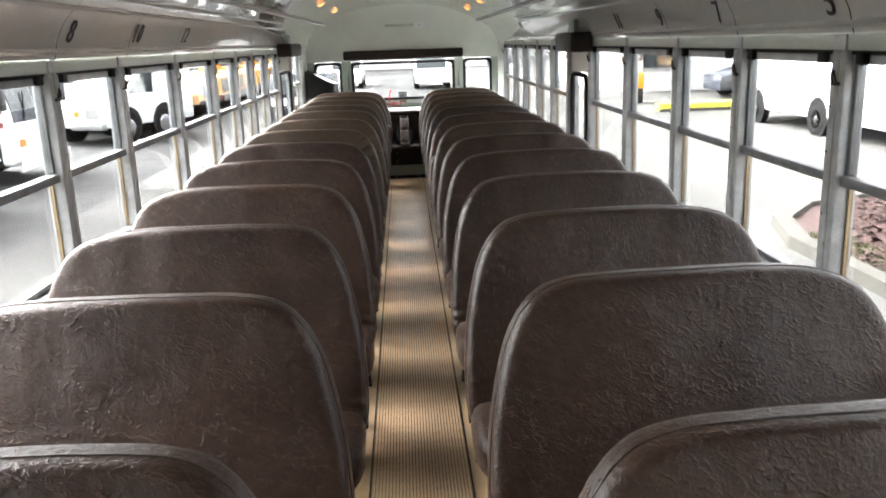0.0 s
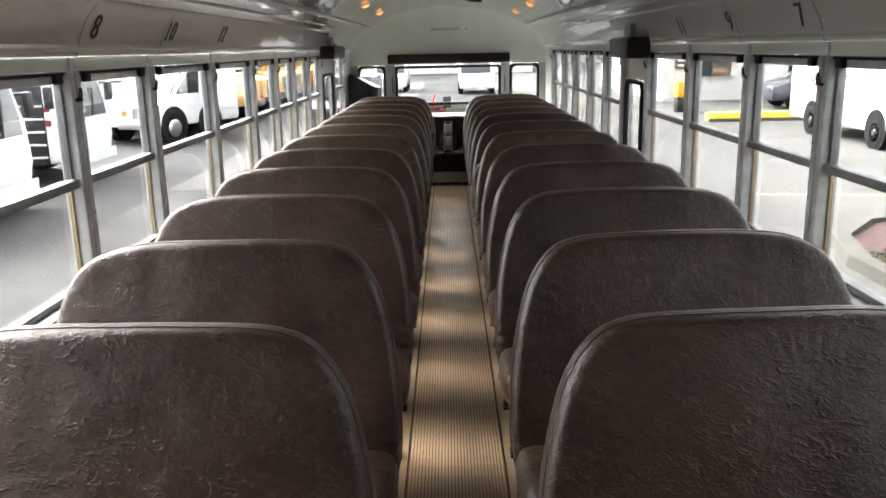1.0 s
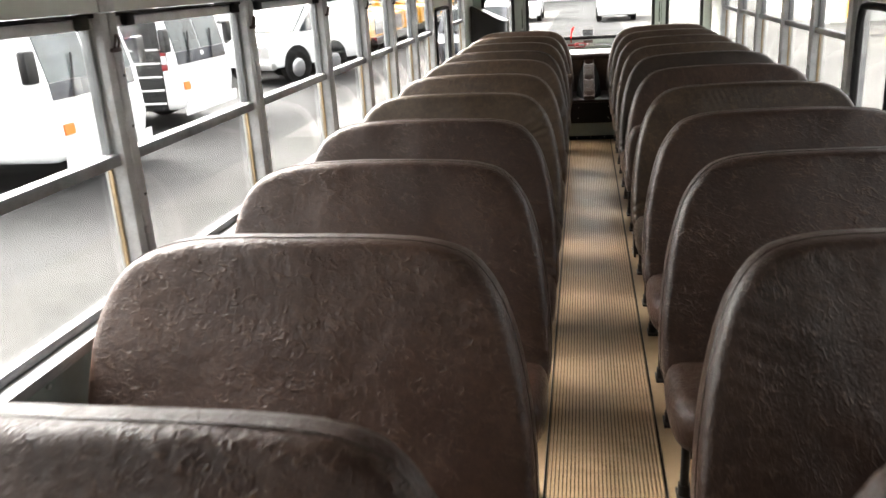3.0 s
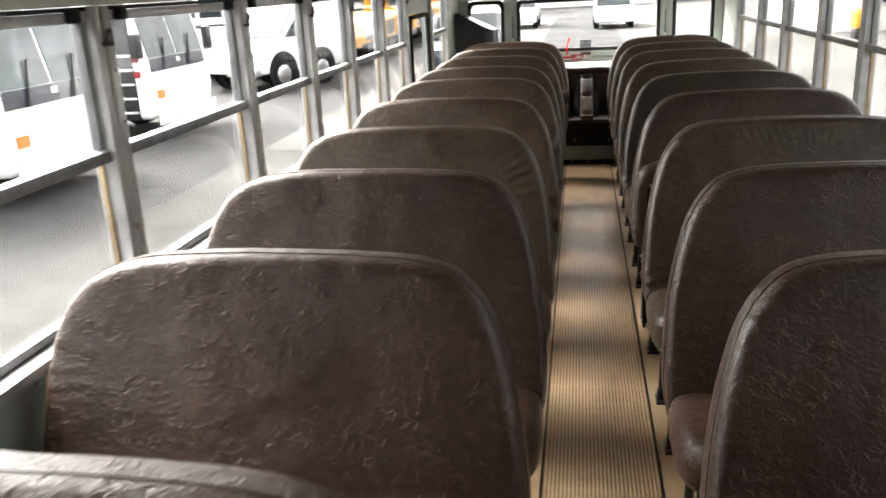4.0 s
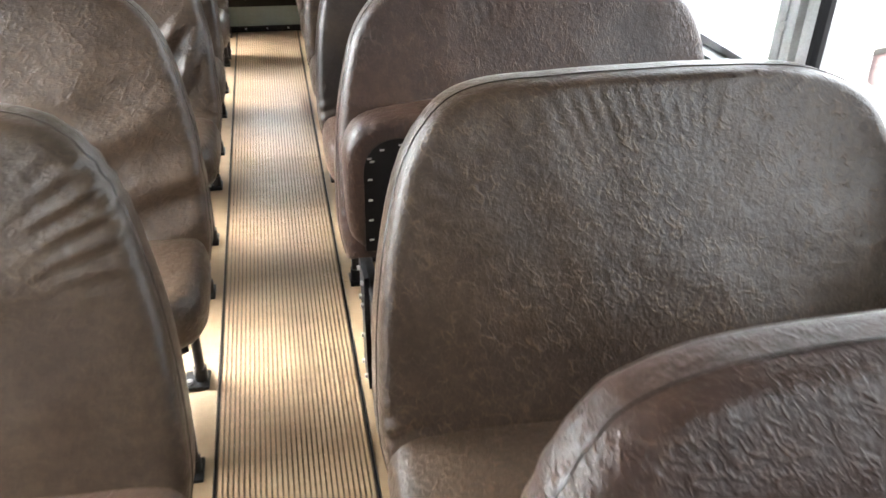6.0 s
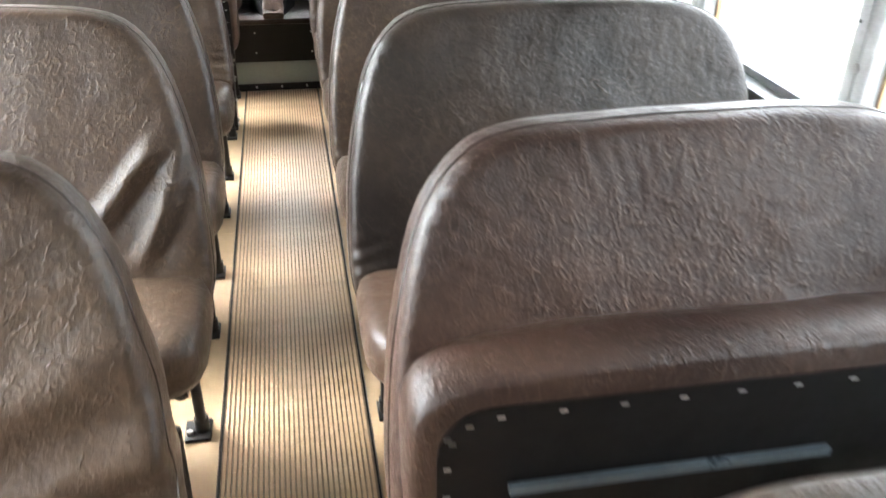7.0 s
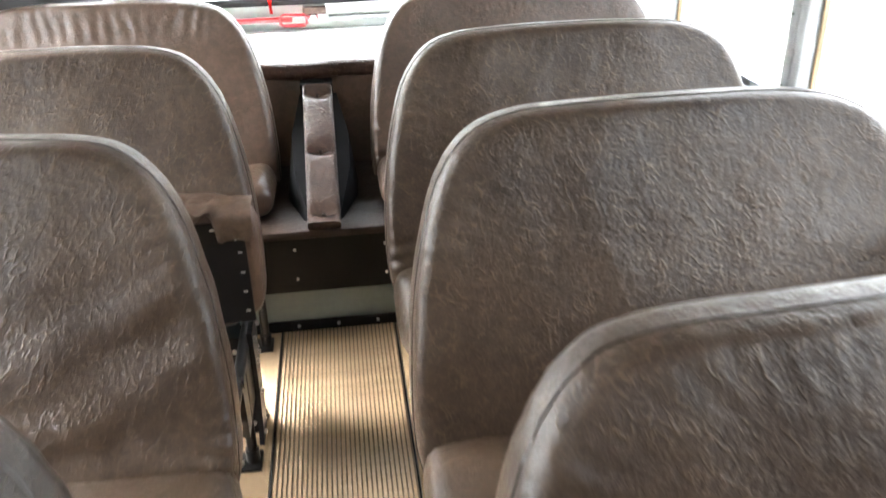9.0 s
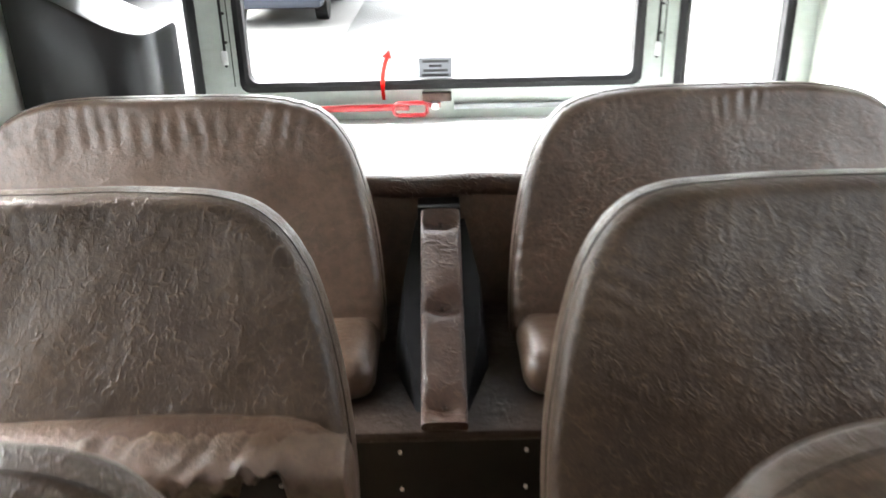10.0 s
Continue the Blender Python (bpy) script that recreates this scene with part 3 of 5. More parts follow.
for u in np.linspace(0, 1, 33):
    c = low + along * u
    dimple = sum(math.exp(-((u - k) / 0.035) ** 2) for k in (0.07, 0.5, 0.93))
    ring = []
    for a in range(20):
        w = 2 * math.pi * a / 20
        sx, sz = abs(math.cos(w)) ** 0.5 * math.copysign(1, math.cos(w)), abs(math.sin(w)) ** 0.5 * math.copysign(1, math.sin(w))
        h = 0.022 * sz + 0.022
        if sz > 0.5:
            h -= 0.030 * dimple * (1 - abs(sx)) ** 0.7
        ring.append(c + Vector((0.047 * sx, 0, 0)) + up * h)
    rings.append(ring)
loft(bm, rings)
part("pad", bm, VINYL, bar)
for k in (0.07, 0.5, 0.93):
    c = low + along * k + up * 0.040
    part("button", rods((c - up * 0.016, c - up * 0.008, 0.005)), VINYL_DARK, bar, "tufted button")
part("end_bracket", boxed(-0.067, 0.037, 10.18, 10.252, 0.605, 0.64, bevel=0.004), TYRE_BLACK, bar, "black bracket with two screws")
for x in (-0.04, 0.012):
    part("screw", rods(((x, 10.174, 0.625), (x, 10.181, 0.625), 0.006)), BOLT, bar)
bm = bmesh.new()
wing = [(-0.07, 9.73), (-0.12, 9.90), (-0.125, 10.03), (-0.09, 10.19), (0.06, 10.19), (0.095, 10.03), (0.09, 9.90), (0.04, 9.73)]
loft(bm, [[(x, y, 0.3605) for x, y in wing], [(x * 0.8, y, 0.3605 + 0.52 * (y - 9.72)) for x, y in wing]])
part("hatch", bm, material("black_boot", (0.006, 0.006, 0.007), 0.7, spots=0.3, spot_scale=8, spec=0.15), bar, "black rubber boot beneath the bar")

# lever, arrow and sticker of the exit window
lever = thing("exit_lever", "red painted emergency exit lever under the rear window", "lever")
part("rod", boxed(-0.42, -0.10, REAR - 0.045, REAR - 0.030, 0.722, 0.742, bevel=0.004), RED, lever)
bm = bmesh.new()
loop = [(-0.135, 0.712), (-0.055, 0.712), (-0.045, 0.72), (-0.045, 0.742), (-0.055, 0.75), (-0.135, 0.75), (-0.145, 0.742), (-0.145, 0.72), (-0.135, 0.712)]
tube(bm, [(x, REAR - 0.06, z) for x, z in loop], 0.0065, 8)
part("handle", bm, RED, lever, "red loop handle")
part("pivot", rods(((-0.02, REAR - 0.05, 0.735), (-0.02, REAR - 0.004, 0.735), 0.011)), BOLT, lever, "steel pivot bolt")
part("link", boxed(-0.05, -0.004, REAR - 0.028, REAR - 0.004, 0.728, 0.742), RED, lever)
part("catch", boxed(-0.06, 0.03, REAR - 0.03, REAR - 0.001, 0.746, 0.772, bevel=0.004), RUST, lever, "worn brown catch")
rail = thing("window_latch_rail", "pale metal rail along the foot of the rear window", "rail")
part("bar", boxed(0.04, 0.58, REAR - 0.022, REAR - 0.001, 0.718, 0.735, bevel=0.003), ALU_DARK, rail)
arrow = thing("lever_arrow", "curved red arrow sticker pointing up on the rear glass", "sticker")
bm = bmesh.new()
curve = smooth_line([(-0.178, 0.752), (-0.180, 0.80), (-0.176, 0.84), (-0.162, 0.885)], 14)
for (x0, z0), (x1, z1) in zip(curve, curve[1:]):
    bm.faces.new([bm.verts.new(p) for p in ((x0 - 0.006, REAR - 0.02, z0), (x0 + 0.006, REAR - 0.02, z0), (x1 + 0.006, REAR - 0.02, z1), (x1 - 0.006, REAR - 0.02, z1))])
bm.faces.new([bm.verts.new(p) for p in ((-0.178, REAR - 0.02, 0.884), (-0.150, REAR - 0.02, 0.878), (-0.155, REAR - 0.02, 0.905))])
part("arrow", bm, RED_FILM, arrow, smooth=False)
sign = thing("exit_instructions", "white sticker with lines of small dark print on the rear glass", "sticker")
part("card", boxed(-0.067, 0.033, REAR + 0.009, REAR + 0.0115, 0.812, 0.872), PAPER, sign, smooth=False)
for i, w in enumerate((0.080, 0.040, 0.076, 0.084)):
    z = 0.862 - i * 0.014
    part("print_line", boxed(-0.017 - w / 2, -0.017 + w / 2, REAR + 0.0075, REAR + 0.0088, z - 0.004, z + 0.004), DECAL, sign, smooth=False)
for x in (-0.655, 0.66):
    slide = thing("window_slide_latch", "slim metal latch on the painted pillar beside the exit window", "latch")
    part("slot", boxed(x - 0.004, x + 0.004, REAR - 0.004, REAR - 0.001, 0.86, 1.10), RUBBER, slide, smooth=False)
    part("seam", boxed(x + 0.018, x + 0.021, REAR - 0.003, REAR - 0.0005, 0.80, 1.20), RUBBER, slide, smooth=False)
    for z in (0.935, 1.02, 1.12):
        part("screw", rods(((x + 0.008, REAR - 0.005, z), (x + 0.008, REAR - 0.0005, z), 0.0045), seg=8), BLACK_STEEL, slide)
    part("tongue", boxed(x - 0.009, x + 0.009, REAR - 0.016, REAR - 0.005, 0.868, 0.91, bevel=0.003), ALU, slide)

# black curved cover in the rear corner
cover = thing("black_cover", "black plastic cover with a sloping rounded top in the rear corner", "equipment cover")
bm = bmesh.new()
outline = smooth_line([(-1.125, 1.16), (-1.06, 1.135), (-0.92, 1.06), (-0.85, 1.025), (-0.795, 1.005)], 16)
order = sorted((float(x), float(z)) for x, z in outline)
plan = [(-1.125, 10.80)] + [(x, 10.50) for x in np.linspace(-1.125, -0.90, 10)]
plan += [(-0.90 + 0.12 * math.sin(radians(a)), 10.62 - 0.12 * math.cos(radians(a))) for a in range(9, 91, 9)] + [(-0.78, 10.80)]
tops = [float(np.interp(x, [o[0] for o in order], [o[1] for o in order])) for x, y in plan]
loft(bm, [[(x, y, 0.69) for x, y in plan], [(x, y, t - 0.012) for (x, y), t in zip(plan, tops)], [(-0.95 + (x + 0.95) * 0.97, 10.65 + (y - 10.65) * 0.95, t) for (x, y), t in zip(plan, tops)]])
part("foot_rim", boxed(-1.10, -0.80, 10.44, 10.498, 0.692, 0.72, bevel=0.008), RUBBER, cover, "black foot rim")
part("shell", bm, material("black_plastic", (0.008, 0.008, 0.009), 0.35, spots=0.3, spot_scale=8), cover)


# ---- writing ----
def lettering(text, size, m, mat, name, label, depth=0.0012):
    cu = bpy.data.curves.new(name, "FONT")
    cu.body, cu.size, cu.extrude, cu.align_x, cu.align_y = text, size, depth, "CENTER", "CENTER"
    tmp = bpy.data.objects.new("tmp", cu)
    me = bpy.data.meshes.new_from_object(tmp)
    bpy.data.objects.remove(tmp)
    me.name = name
    bm = bmesh.new()
    bm.from_mesh(me)
    bmesh.ops.remove_doubles(bm, verts=bm.verts[:], dist=0.0006)
    bm.to_mesh(me)
    bm.free()
    me.materials.clear()
    me.materials.append(mat)
    ob = new(name, me)
    ob.matrix_world = m
    return tagged(ob, label, "lettering" if label else "")


def cove_frame(side, y, up):
    """On the sloping cove panel, a distance up from its foot."""
    run = np.r_[0, np.cumsum(np.hypot(*np.diff(half_arch, axis=0).T))]

    def on(d):
        return Vector((side * float(np.interp(d, run, half_arch[:, 0])), y, float(np.interp(d, run, half_arch[:, 1]))))
    rise = (on(up + 0.035) - on(up - 0.035)).normalized()
    across = Vector((0, -side, 0))
    out = across.cross(rise)
    m = Matrix((across, rise, out)).transposed().to_4x4()
    return Matrix.Translation(on(up) + out * 0.004) @ m


for side, numbers in ((-1, {"8": 3.66, "10": 4.37, "12": 5.14}), (1, {"5": 2.92, "7": 3.68, "9": 4.34, "11": 5.02})):
    for text, y in numbers.items():
        number = thing("seat_number", "black seat number " + text + " on the pale cove panel", "lettering")
        number.matrix_world = cove_frame(side, y + (0.04 if side > 0 else 0.03), 0.082 if side > 0 else 0.09)
        for i, digit in enumerate(text):
            mark = lettering(digit, 0.115, Matrix.Translation(((i - (len(text) - 1) / 2) * 0.062, 0, 0)), DECAL, "digit", "")
            mark.parent = number
lettering("EMERGENCY EXIT", 0.042, Matrix.Translation((-0.023, REAR - 0.004, 1.64)) @ pose(0, 0, 0, 90, 0, 0), DECAL, "exit_lettering", "black EMERGENCY EXIT lettering on the rear wall")

tag = thing("wall_tag", "small white tag beside the exit lettering", "sticker")
part("card", boxed(0.17, 0.26, REAR - 0.004, REAR - 0.001, 1.615, 1.665), STICKER, tag, smooth=False)
for z in (1.632, 1.648):
    part("print_line", boxed(0.18, 0.25, REAR - 0.006, REAR - 0.0045, z - 0.003, z + 0.003), WALL_PAINT, tag, smooth=False)

# ceiling lamps and speakers
def ceiling_point(x, y):
    z = arch_z(x)
    slope = (arch_z(x + 0.01) - arch_z(x - 0.01)) / 0.02
    down = Vector((slope, 0, -1)).normalized()
    return Vector((x, y, z)), down


def ceiling_lamp(x, y):
    lamp = thing("ceiling_lamp", "small lit amber dome lamp on the arched ceiling", "lamp", "ceiling lamps")
    p, down = ceiling_point(x, y)
    part("base", rods((p - down * 0.003, p + down * 0.010, 0.042), seg=20), ALU, lamp, "metal ring")
    bm = bmesh.new()
    rod(bm, p + down * 0.0101, p + down * 0.022, 0.030, 20, 0.022)
    part("lens", bm, LAMP, lamp, "glowing warm lens")


for y in (5.15, 6.6, 8.0, 9.45):
    for x in (-0.665, 0.69):
        ceiling_lamp(x, y + 0.12 * (x > 0))


def ceiling_speaker(x, y, r):
    sp = thing("ceiling_speaker", "flat black oval speaker grille on the ceiling", "speaker", "ceiling speakers")
    p, down = ceiling_point(x, y)
    bm = bmesh.new()
    rod(bm, p - down * 0.002, p + down * 0.02, r, 24, r * 0.88)
    part("grille", bm, RUBBER, sp)


for x, y, r in ((-0.29, 6.6, 0.08), (0.85, 5.10, 0.058), (0.26, 9.2, 0.08)):
    ceiling_speaker(x, y, r)

# ---- seats ----
PITCH, FIRST = 0.711, 3.757       # front legs
TOPS = [1.85, 2.555, 3.26, 3.986, 4.712, 5.42, 6.115, 6.852, 7.55, 8.20, 8.897, 9.55, 10.186]     # top ridges of the backs, from row -3
EAST_SHIFT = {-2: 0.028, -1: 0.018, 0: 0.014, 1: 0.014, 3: 0.020}     # the east seats that stand a little further back
LEAN_BACK = math.tan(radians(21))
INNER = [(0.168, 0.33), (0.156, 0.39), (0.156, 0.48), (0.166, 0.60), (0.188, 0.715), (0.222, 0.815), (0.278, 0.886), (0.35, 0.916), (0.46, 0.926), (0.62, 0.929), (0.80, 0.928), (0.92, 0.916), (1.005, 0.878), (1.055, 0.805), (1.08, 0.70), (1.09, 0.50), (1.085, 0.33)]


# two loose diagonal folds in a seat cover, from the aisle edge down into the back
FOLDS = [([(0.215, 0.700), (0.276, 0.632), (0.335, 0.565), (0.39, 0.50)], 0.018), ([(0.192, 0.675), (0.204, 0.620), (0.222, 0.570), (0.262, 0.490), (0.30, 0.43)], 0.019)]


def fold_distance(x, z, line):
    """Signed distance to a bent line, and how much of the fold is left at its ends."""
    best = (9.0, 0.0)
    for i, ((ax, az), (bx, bz)) in enumerate(zip(line, line[1:])):
        dx, dz = bx - ax, bz - az
        u = ((x - ax) * dx + (z - az) * dz) / (dx * dx + dz * dz)
        v = min(1.0, max(0.0, u))
        px, pz = x - ax - v * dx, z - az - v * dz
        d = math.hypot(px, pz)
        if d < abs(best[0]):
            run = (i + v) / (len(line) - 1)
            best = (math.copysign(d, px * dz - pz * dx), min(1.0, 4 * run + 0.1, 4 * (1 - run) + 0.1))
    return best


def back_mesh(side, ridge, seed, fold=0.0, pucker=0.0, shape=None, count=200, corner=0.0, ripple=0.0, push=0.0):
    """A leaning padded seat back: a crowned front, a gusset round the edge, a flatter rear. side: which way it lies from the aisle."""
    outline = smooth_line([(x - (push if x < 0.4 else 0.0), z) for x, z in shape or INNER], count)
    cx, cz = 0.62, 0.62
    bm = bmesh.new()

    def place(x, z, off):
        w = Vector((x * 3.1 + seed * 7.7, z * 3.1, seed * 3.3))
        lump = 0.009 * noise.noise(w) + 0.004 * noise.noise(w * 3.3) + 0.0008 * noise.noise(Vector((w.x * 6, w.y * 10, w.z)))
        edge = max(abs(x - cx) / 0.47, abs(z - cz) / 0.31)
        if 0.6 < edge < 0.98:
            gather = max(0.0, noise.noise(w * 0.9 + Vector((5, 3, 1))) + 0.15)
            lump += 0.0022 * gather * math.sin(58 * math.atan2(z - cz, x - cx) + 9 * noise.noise(w * 2.3)) * 3.2 * ((edge - 0.6) / 0.38) ** 2 * (1 - (edge - 0.6) / 0.38)
        # pleats pulled in at the lower aisle corner, and gathers at the upper one
        low_end = max(0.0, 1 - (x - 0.15) / 0.16) * max(0.0, 1 - abs(z - 0.42) / 0.10)
        lump += 0.005 * low_end * max(0.0, 0.5 + noise.noise(w * 0.3 + Vector((seed, 0, 0)))) * math.sin(z * 170 - x * 40 + 3 * noise.noise(w * 2))
        if corner:
            near = math.exp(-((x - 0.235) / 0.06) ** 2 - ((z - 0.80) / 0.09) ** 2)
            lump += corner * 0.006 * near * math.sin(75 * math.atan2(z - cz, x - cx) + 3 * noise.noise(w * 3))
        if pucker:
            pull = max(0.0, (z - (0.80 if side < 0 else 0.85)) / 0.12)
            lump += pucker * 0.0032 * min(pull, 1.0) * max(0.0, 0.35 + 1.3 * noise.noise(w * 2.4)) * math.sin(x * (150 if side < 0 else 235) + 8 * noise.noise(w * 2.3) + 14 * z)
            edge_pull = max(0.0, 1 - (x - 0.15) / 0.13) * max(0.0, 1 - abs(z - 0.66) / 0.22)
            lump += pucker * 0.0030 * edge_pull * max(0.0, 0.4 + noise.noise(w * 1.7)) * math.sin(z * 135 - x * 60 + 4 * noise.noise(w * 2))
        if ripple:
            low = min(1.0, max(0.0, (0.80 - z) / 0.18)) * max(0.0, 1 - (x - 0.15) / 0.55)
            lump += ripple * 0.0075 * low * math.sin(z * 46 + x * 21 + 3.2 * noise.noise(w * 0.8) + 1.5 * noise.noise(w * 2.1))
        if fold:
            for line, wide in FOLDS:
                d, rest = fold_distance(x, z, line)
                lump -= fold * 0.020 * (math.exp(-(d / wide) ** 2) - 0.45 * math.exp(-((d - 2.0 * wide) / wide) ** 2)) * rest
        y = ridge - 0.024 - (0.93 - z) * LEAN_BACK + off + lump
        return (side * x, y + max(off, 0) * (0.93 - z) * 1.2, z - 0.1 * off)

    rings = []
    profile = [(u, -0.032) for u in np.linspace(0.02, 0.84, 30 if count < 300 else 60)] + [(0.89, -0.032), (0.925, -0.0318), (0.950, -0.0310), (0.968, -0.0285), (0.980, -0.0240), (0.988, -0.0170), (0.9930, -0.0080), (0.9955, 0.0005), (0.9968, 0.0060), (0.9985, 0.018), (1.0, 0.030), (0.998, 0.042), (0.986, 0.051), (0.95, 0.056), (0.5, 0.057), (0.02, 0.057)]
    for s, off in profile:
        rings.append([place(cx + (x - cx) * s, cz + (z - cz) * s, off) for x, z in outline])
    loft(bm, rings)
    return bm, outline, place


def seat(side, k, vinyl=VINYL, fold=0.0, pucker=0.0, corner=0.2, ripple=0.0, cushion="down", label="", back_only=False):
    f, ridge = (FIRST + k * PITCH if k < 8 else 9.297), TOPS[k + 3] + (0.045 if side < 0 and k == 5 else 0.0) + (EAST_SHIFT.get(k, 0.0) if side > 0 else 0.0)
    seed = k * 2 + (1 if side > 0 else 0) + 20
    label = label or "brown vinyl bus bench seat with high rounded back and black legs"
    ob = thing("bench_seat", label, "seat", "bus bench seats")
    bm, outline, place = back_mesh(side, ridge, seed, fold, pucker, None, 300, corner, ripple, 0.010 if side > 0 or k < 6 else 0.0)
    back = part("backrest", bm, vinyl, ob, angle=1.2)
    bm = bmesh.new()
    tube(bm, [place(0.62 + (x - 0.62) * 0.9962, 0.62 + (z - 0.62) * 0.9962, 0.0035) for x, z in outline[1:-1]], 0.0020, 6)
    part("welt", bm, WELT, back, "black piped seam")
    # frame and legs
    bm = bmesh.new()
    for y in (ridge - 0.46, ridge - 0.16):
        rod(bm, (side * 0.20, y, 0.265), (side * 1.149, y, 0.265), 0.0125, 10)
    rod(bm, (side * 0.215, ridge - 0.47, 0.265), (side * 0.215, f + 0.40, 0.265), 0.0135, 10)
    rod(bm, (side * 0.225, ridge - 0.14, 0.27), (side * 0.31, ridge - 0.08, 0.60), 0.011, 8)
    part("seat_frame", bm, BLACK_STEEL, ob, "black tubular frame")
    for dy, lean in ((0.0, 0.02), (0.40 if k < 8 else 0.35, -0.02)):
        leg = part("leg", rods(((side * 0.215, f + dy - lean, 0.27), (side * 0.215, f + dy, 0.008), 0.0125)), BLACK_STEEL, ob, "black steel leg")
        bm = boxed(*sorted((side * 0.195, side * 0.255)), f + dy - 0.035, f + dy + 0.035, 0.0005, 0.010, bevel=0.003)
        rod(bm, (side * 0.215, f + dy, 0.008), (side * 0.215, f + dy, 0.045), 0.017, 10)
        part("foot_plate", bm, BLACK_STEEL, leg, "black bolted foot")
        part("foot_bolt", rods(((side * 0.243, f + dy - 0.015, 0.0095), (side * 0.243, f + dy - 0.015, 0.018), 0.008), seg=6), BOLT, leg, "hexagonal steel bolt")
    if cushion == "down":
        x0, x1, y0, y1, z0, z1 = 0.150, 1.09, ridge - 0.565, ridge - 0.16, 0.285, 0.412
        bm = bmesh.new()
        rings = []
        n = 40
        for h, grow in ((0.0, 0.86), (0.008, 0.93), (0.03, 0.985), (0.06, 1.0), (0.085, 0.995), (0.108, 0.965), (0.122, 0.91), (0.129, 0.80), (0.131, 0.5), (0.131, 0.05)):
            ring = []
            for a in range(n):
                w = 2 * math.pi * a / n
                c, s = math.cos(w), math.sin(w)
                e = 0.42
                px, py = abs(c) ** e * math.copysign(1, c), abs(s) ** e * math.copysign(1, s)
                gx = 1 - (1 - grow) * 0.42
                x = (x0 + x1) / 2 + px * gx * (x1 - x0) / 2
                y = (y0 + y1) / 2 + py * grow * (y1 - y0) / 2
                wv = Vector((x * 5 + seed, y * 5, h * 6))
                lump = 0.006 * noise.noise(wv) + 0.003 * noise.noise(wv * 3)
                ring.append((side * x, y, z0 + h + lump + 0.012 * (ridge - 0.3 - y) / 0.3))
            rings.append(ring)
        loft(bm, rings)
        part("cushion", bm, VINYL_TAN if seed % 5 == 1 else vinyl, ob, angle=1.2)
    else:
        # tipped up on its hinge, with the underside showing
        x0, x1, z0, z1 = (0.160, 1.085, 0.33, 0.684) if cushion == "up" else (0.150, 1.085, 0.29, 0.618)
        yf = ridge - 0.285
        bm = bmesh.new()
        rings = []
        n = 56
        for d, grow in ((0.0, 0.90), (0.004, 0.955), (0.02, 0.985), (0.05, 1.0), (0.09, 0.99), (0.12, 0.95), (0.135, 0.86), (0.135, 0.05)):
            ring = []
            for a in range(n):
                w = 2 * math.pi * a / n
                c, s = math.cos(w), math.sin(w)
                px, pz = abs(c) ** 0.36 * math.copysign(1, c), abs(s) ** 0.40 * math.copysign(1, s)
                x = (x0 + x1) / 2 + px * (1 - (1 - grow) * 0.42) * (x1 - x0) / 2
                z = (z0 + z1) / 2 + pz * grow * (z1 - z0) / 2
                wv = Vector((x * 6 + seed, d * 9, z * 6))
                lump = 0.009 * noise.noise(wv) + 0.006 * noise.noise(wv * 4) + 0.004 * noise.noise(wv * 11)
                ring.append((side * x, yf + d + lump * 0.5 + (z - z0) * 0.05, z + lump))
            rings.append(ring)
        loft(bm, rings)
        cu = part("cushion", bm, VINYL_TAN if cushion == "torn" else vinyl, ob, "tipped-up cushion with wrapped vinyl edge", angle=1.2)
        edge, head, r = (0.042, 0.052, 0.075) if cushion == "up" else (0.030, 0.045, 0.06)
        a0, a1, b0, b1 = x0 + edge, x1 - edge, z0 + 0.03, z1 - head
        rim = [(a0, b0), (a0, b1 - r)] + [(a0 + r - r * math.cos(radians(d)), b1 - r + r * math.sin(radians(d))) for d in range(15, 91, 15)]
        rim += [(a1 - r + r * math.sin(radians(d)), b1 - r + r * math.cos(radians(d))) for d in range(0, 91, 15)] + [(a1, b0)]
        bm = bmesh.new()
        loft(bm, [[(side * x, yf + d + (z - z0) * 0.05, z) for x, z in rim] for d in (-0.004, 0.010)])
        board = part("base_board", bm, PLYWOOD, cu, "black plywood underside", smooth=False)
        marks = [(a0 + 0.014, b0 + 0.03 + i * 0.05) for i in range(5)] + [(a0 + r - (r - 0.014) * math.cos(radians(d)), b1 - r + (r - 0.014) * math.sin(radians(d))) for d in (25, 58)]
        marks += [(a0 + r + 0.01 + i * 0.085, b1 - 0.014) for i in range(9)] + [(x0 + 0.16, z0 + 0.085), (x0 + 0.16, z0 + 0.105), (x0 + 0.25, z0 + 0.10)]
        for x, z in marks:
            y = yf - 0.0045 + (z - z0) * 0.05
            part("staple", boxed(*sorted((side * (x - 0.0050), side * (x + 0.0050))), y - 0.0022, y + 0.001, z - 0.0018, z + 0.0018), BOLT, board, "steel staple", smooth=False)
        # added strip whose pale colour stands in for a sheen low on the seat
        bm = boxed(*sorted((side * (x0 + 0.14), side * (x0 + 0.62))), yf - 0.012, yf, z0 + 0.165, z0 + 0.178)
        part("batten", bm, PLATE, board, "blue-grey steel strip", smooth=False)
        bm = boxed(*sorted((side * 0.205, side * 1.10)), ridge - 0.47, ridge - 0.455, 0.17, 0.240)
        box(bm, *sorted((side * 0.205, side * 0.222)), ridge - 0.47, ridge - 0.16, 0.12, 0.26)
        part("front_rail", bm, BLACK_STEEL, ob, "exposed black frame rail", smooth=False)
        # stamped leg plate with bolts
        bm = bmesh.new()
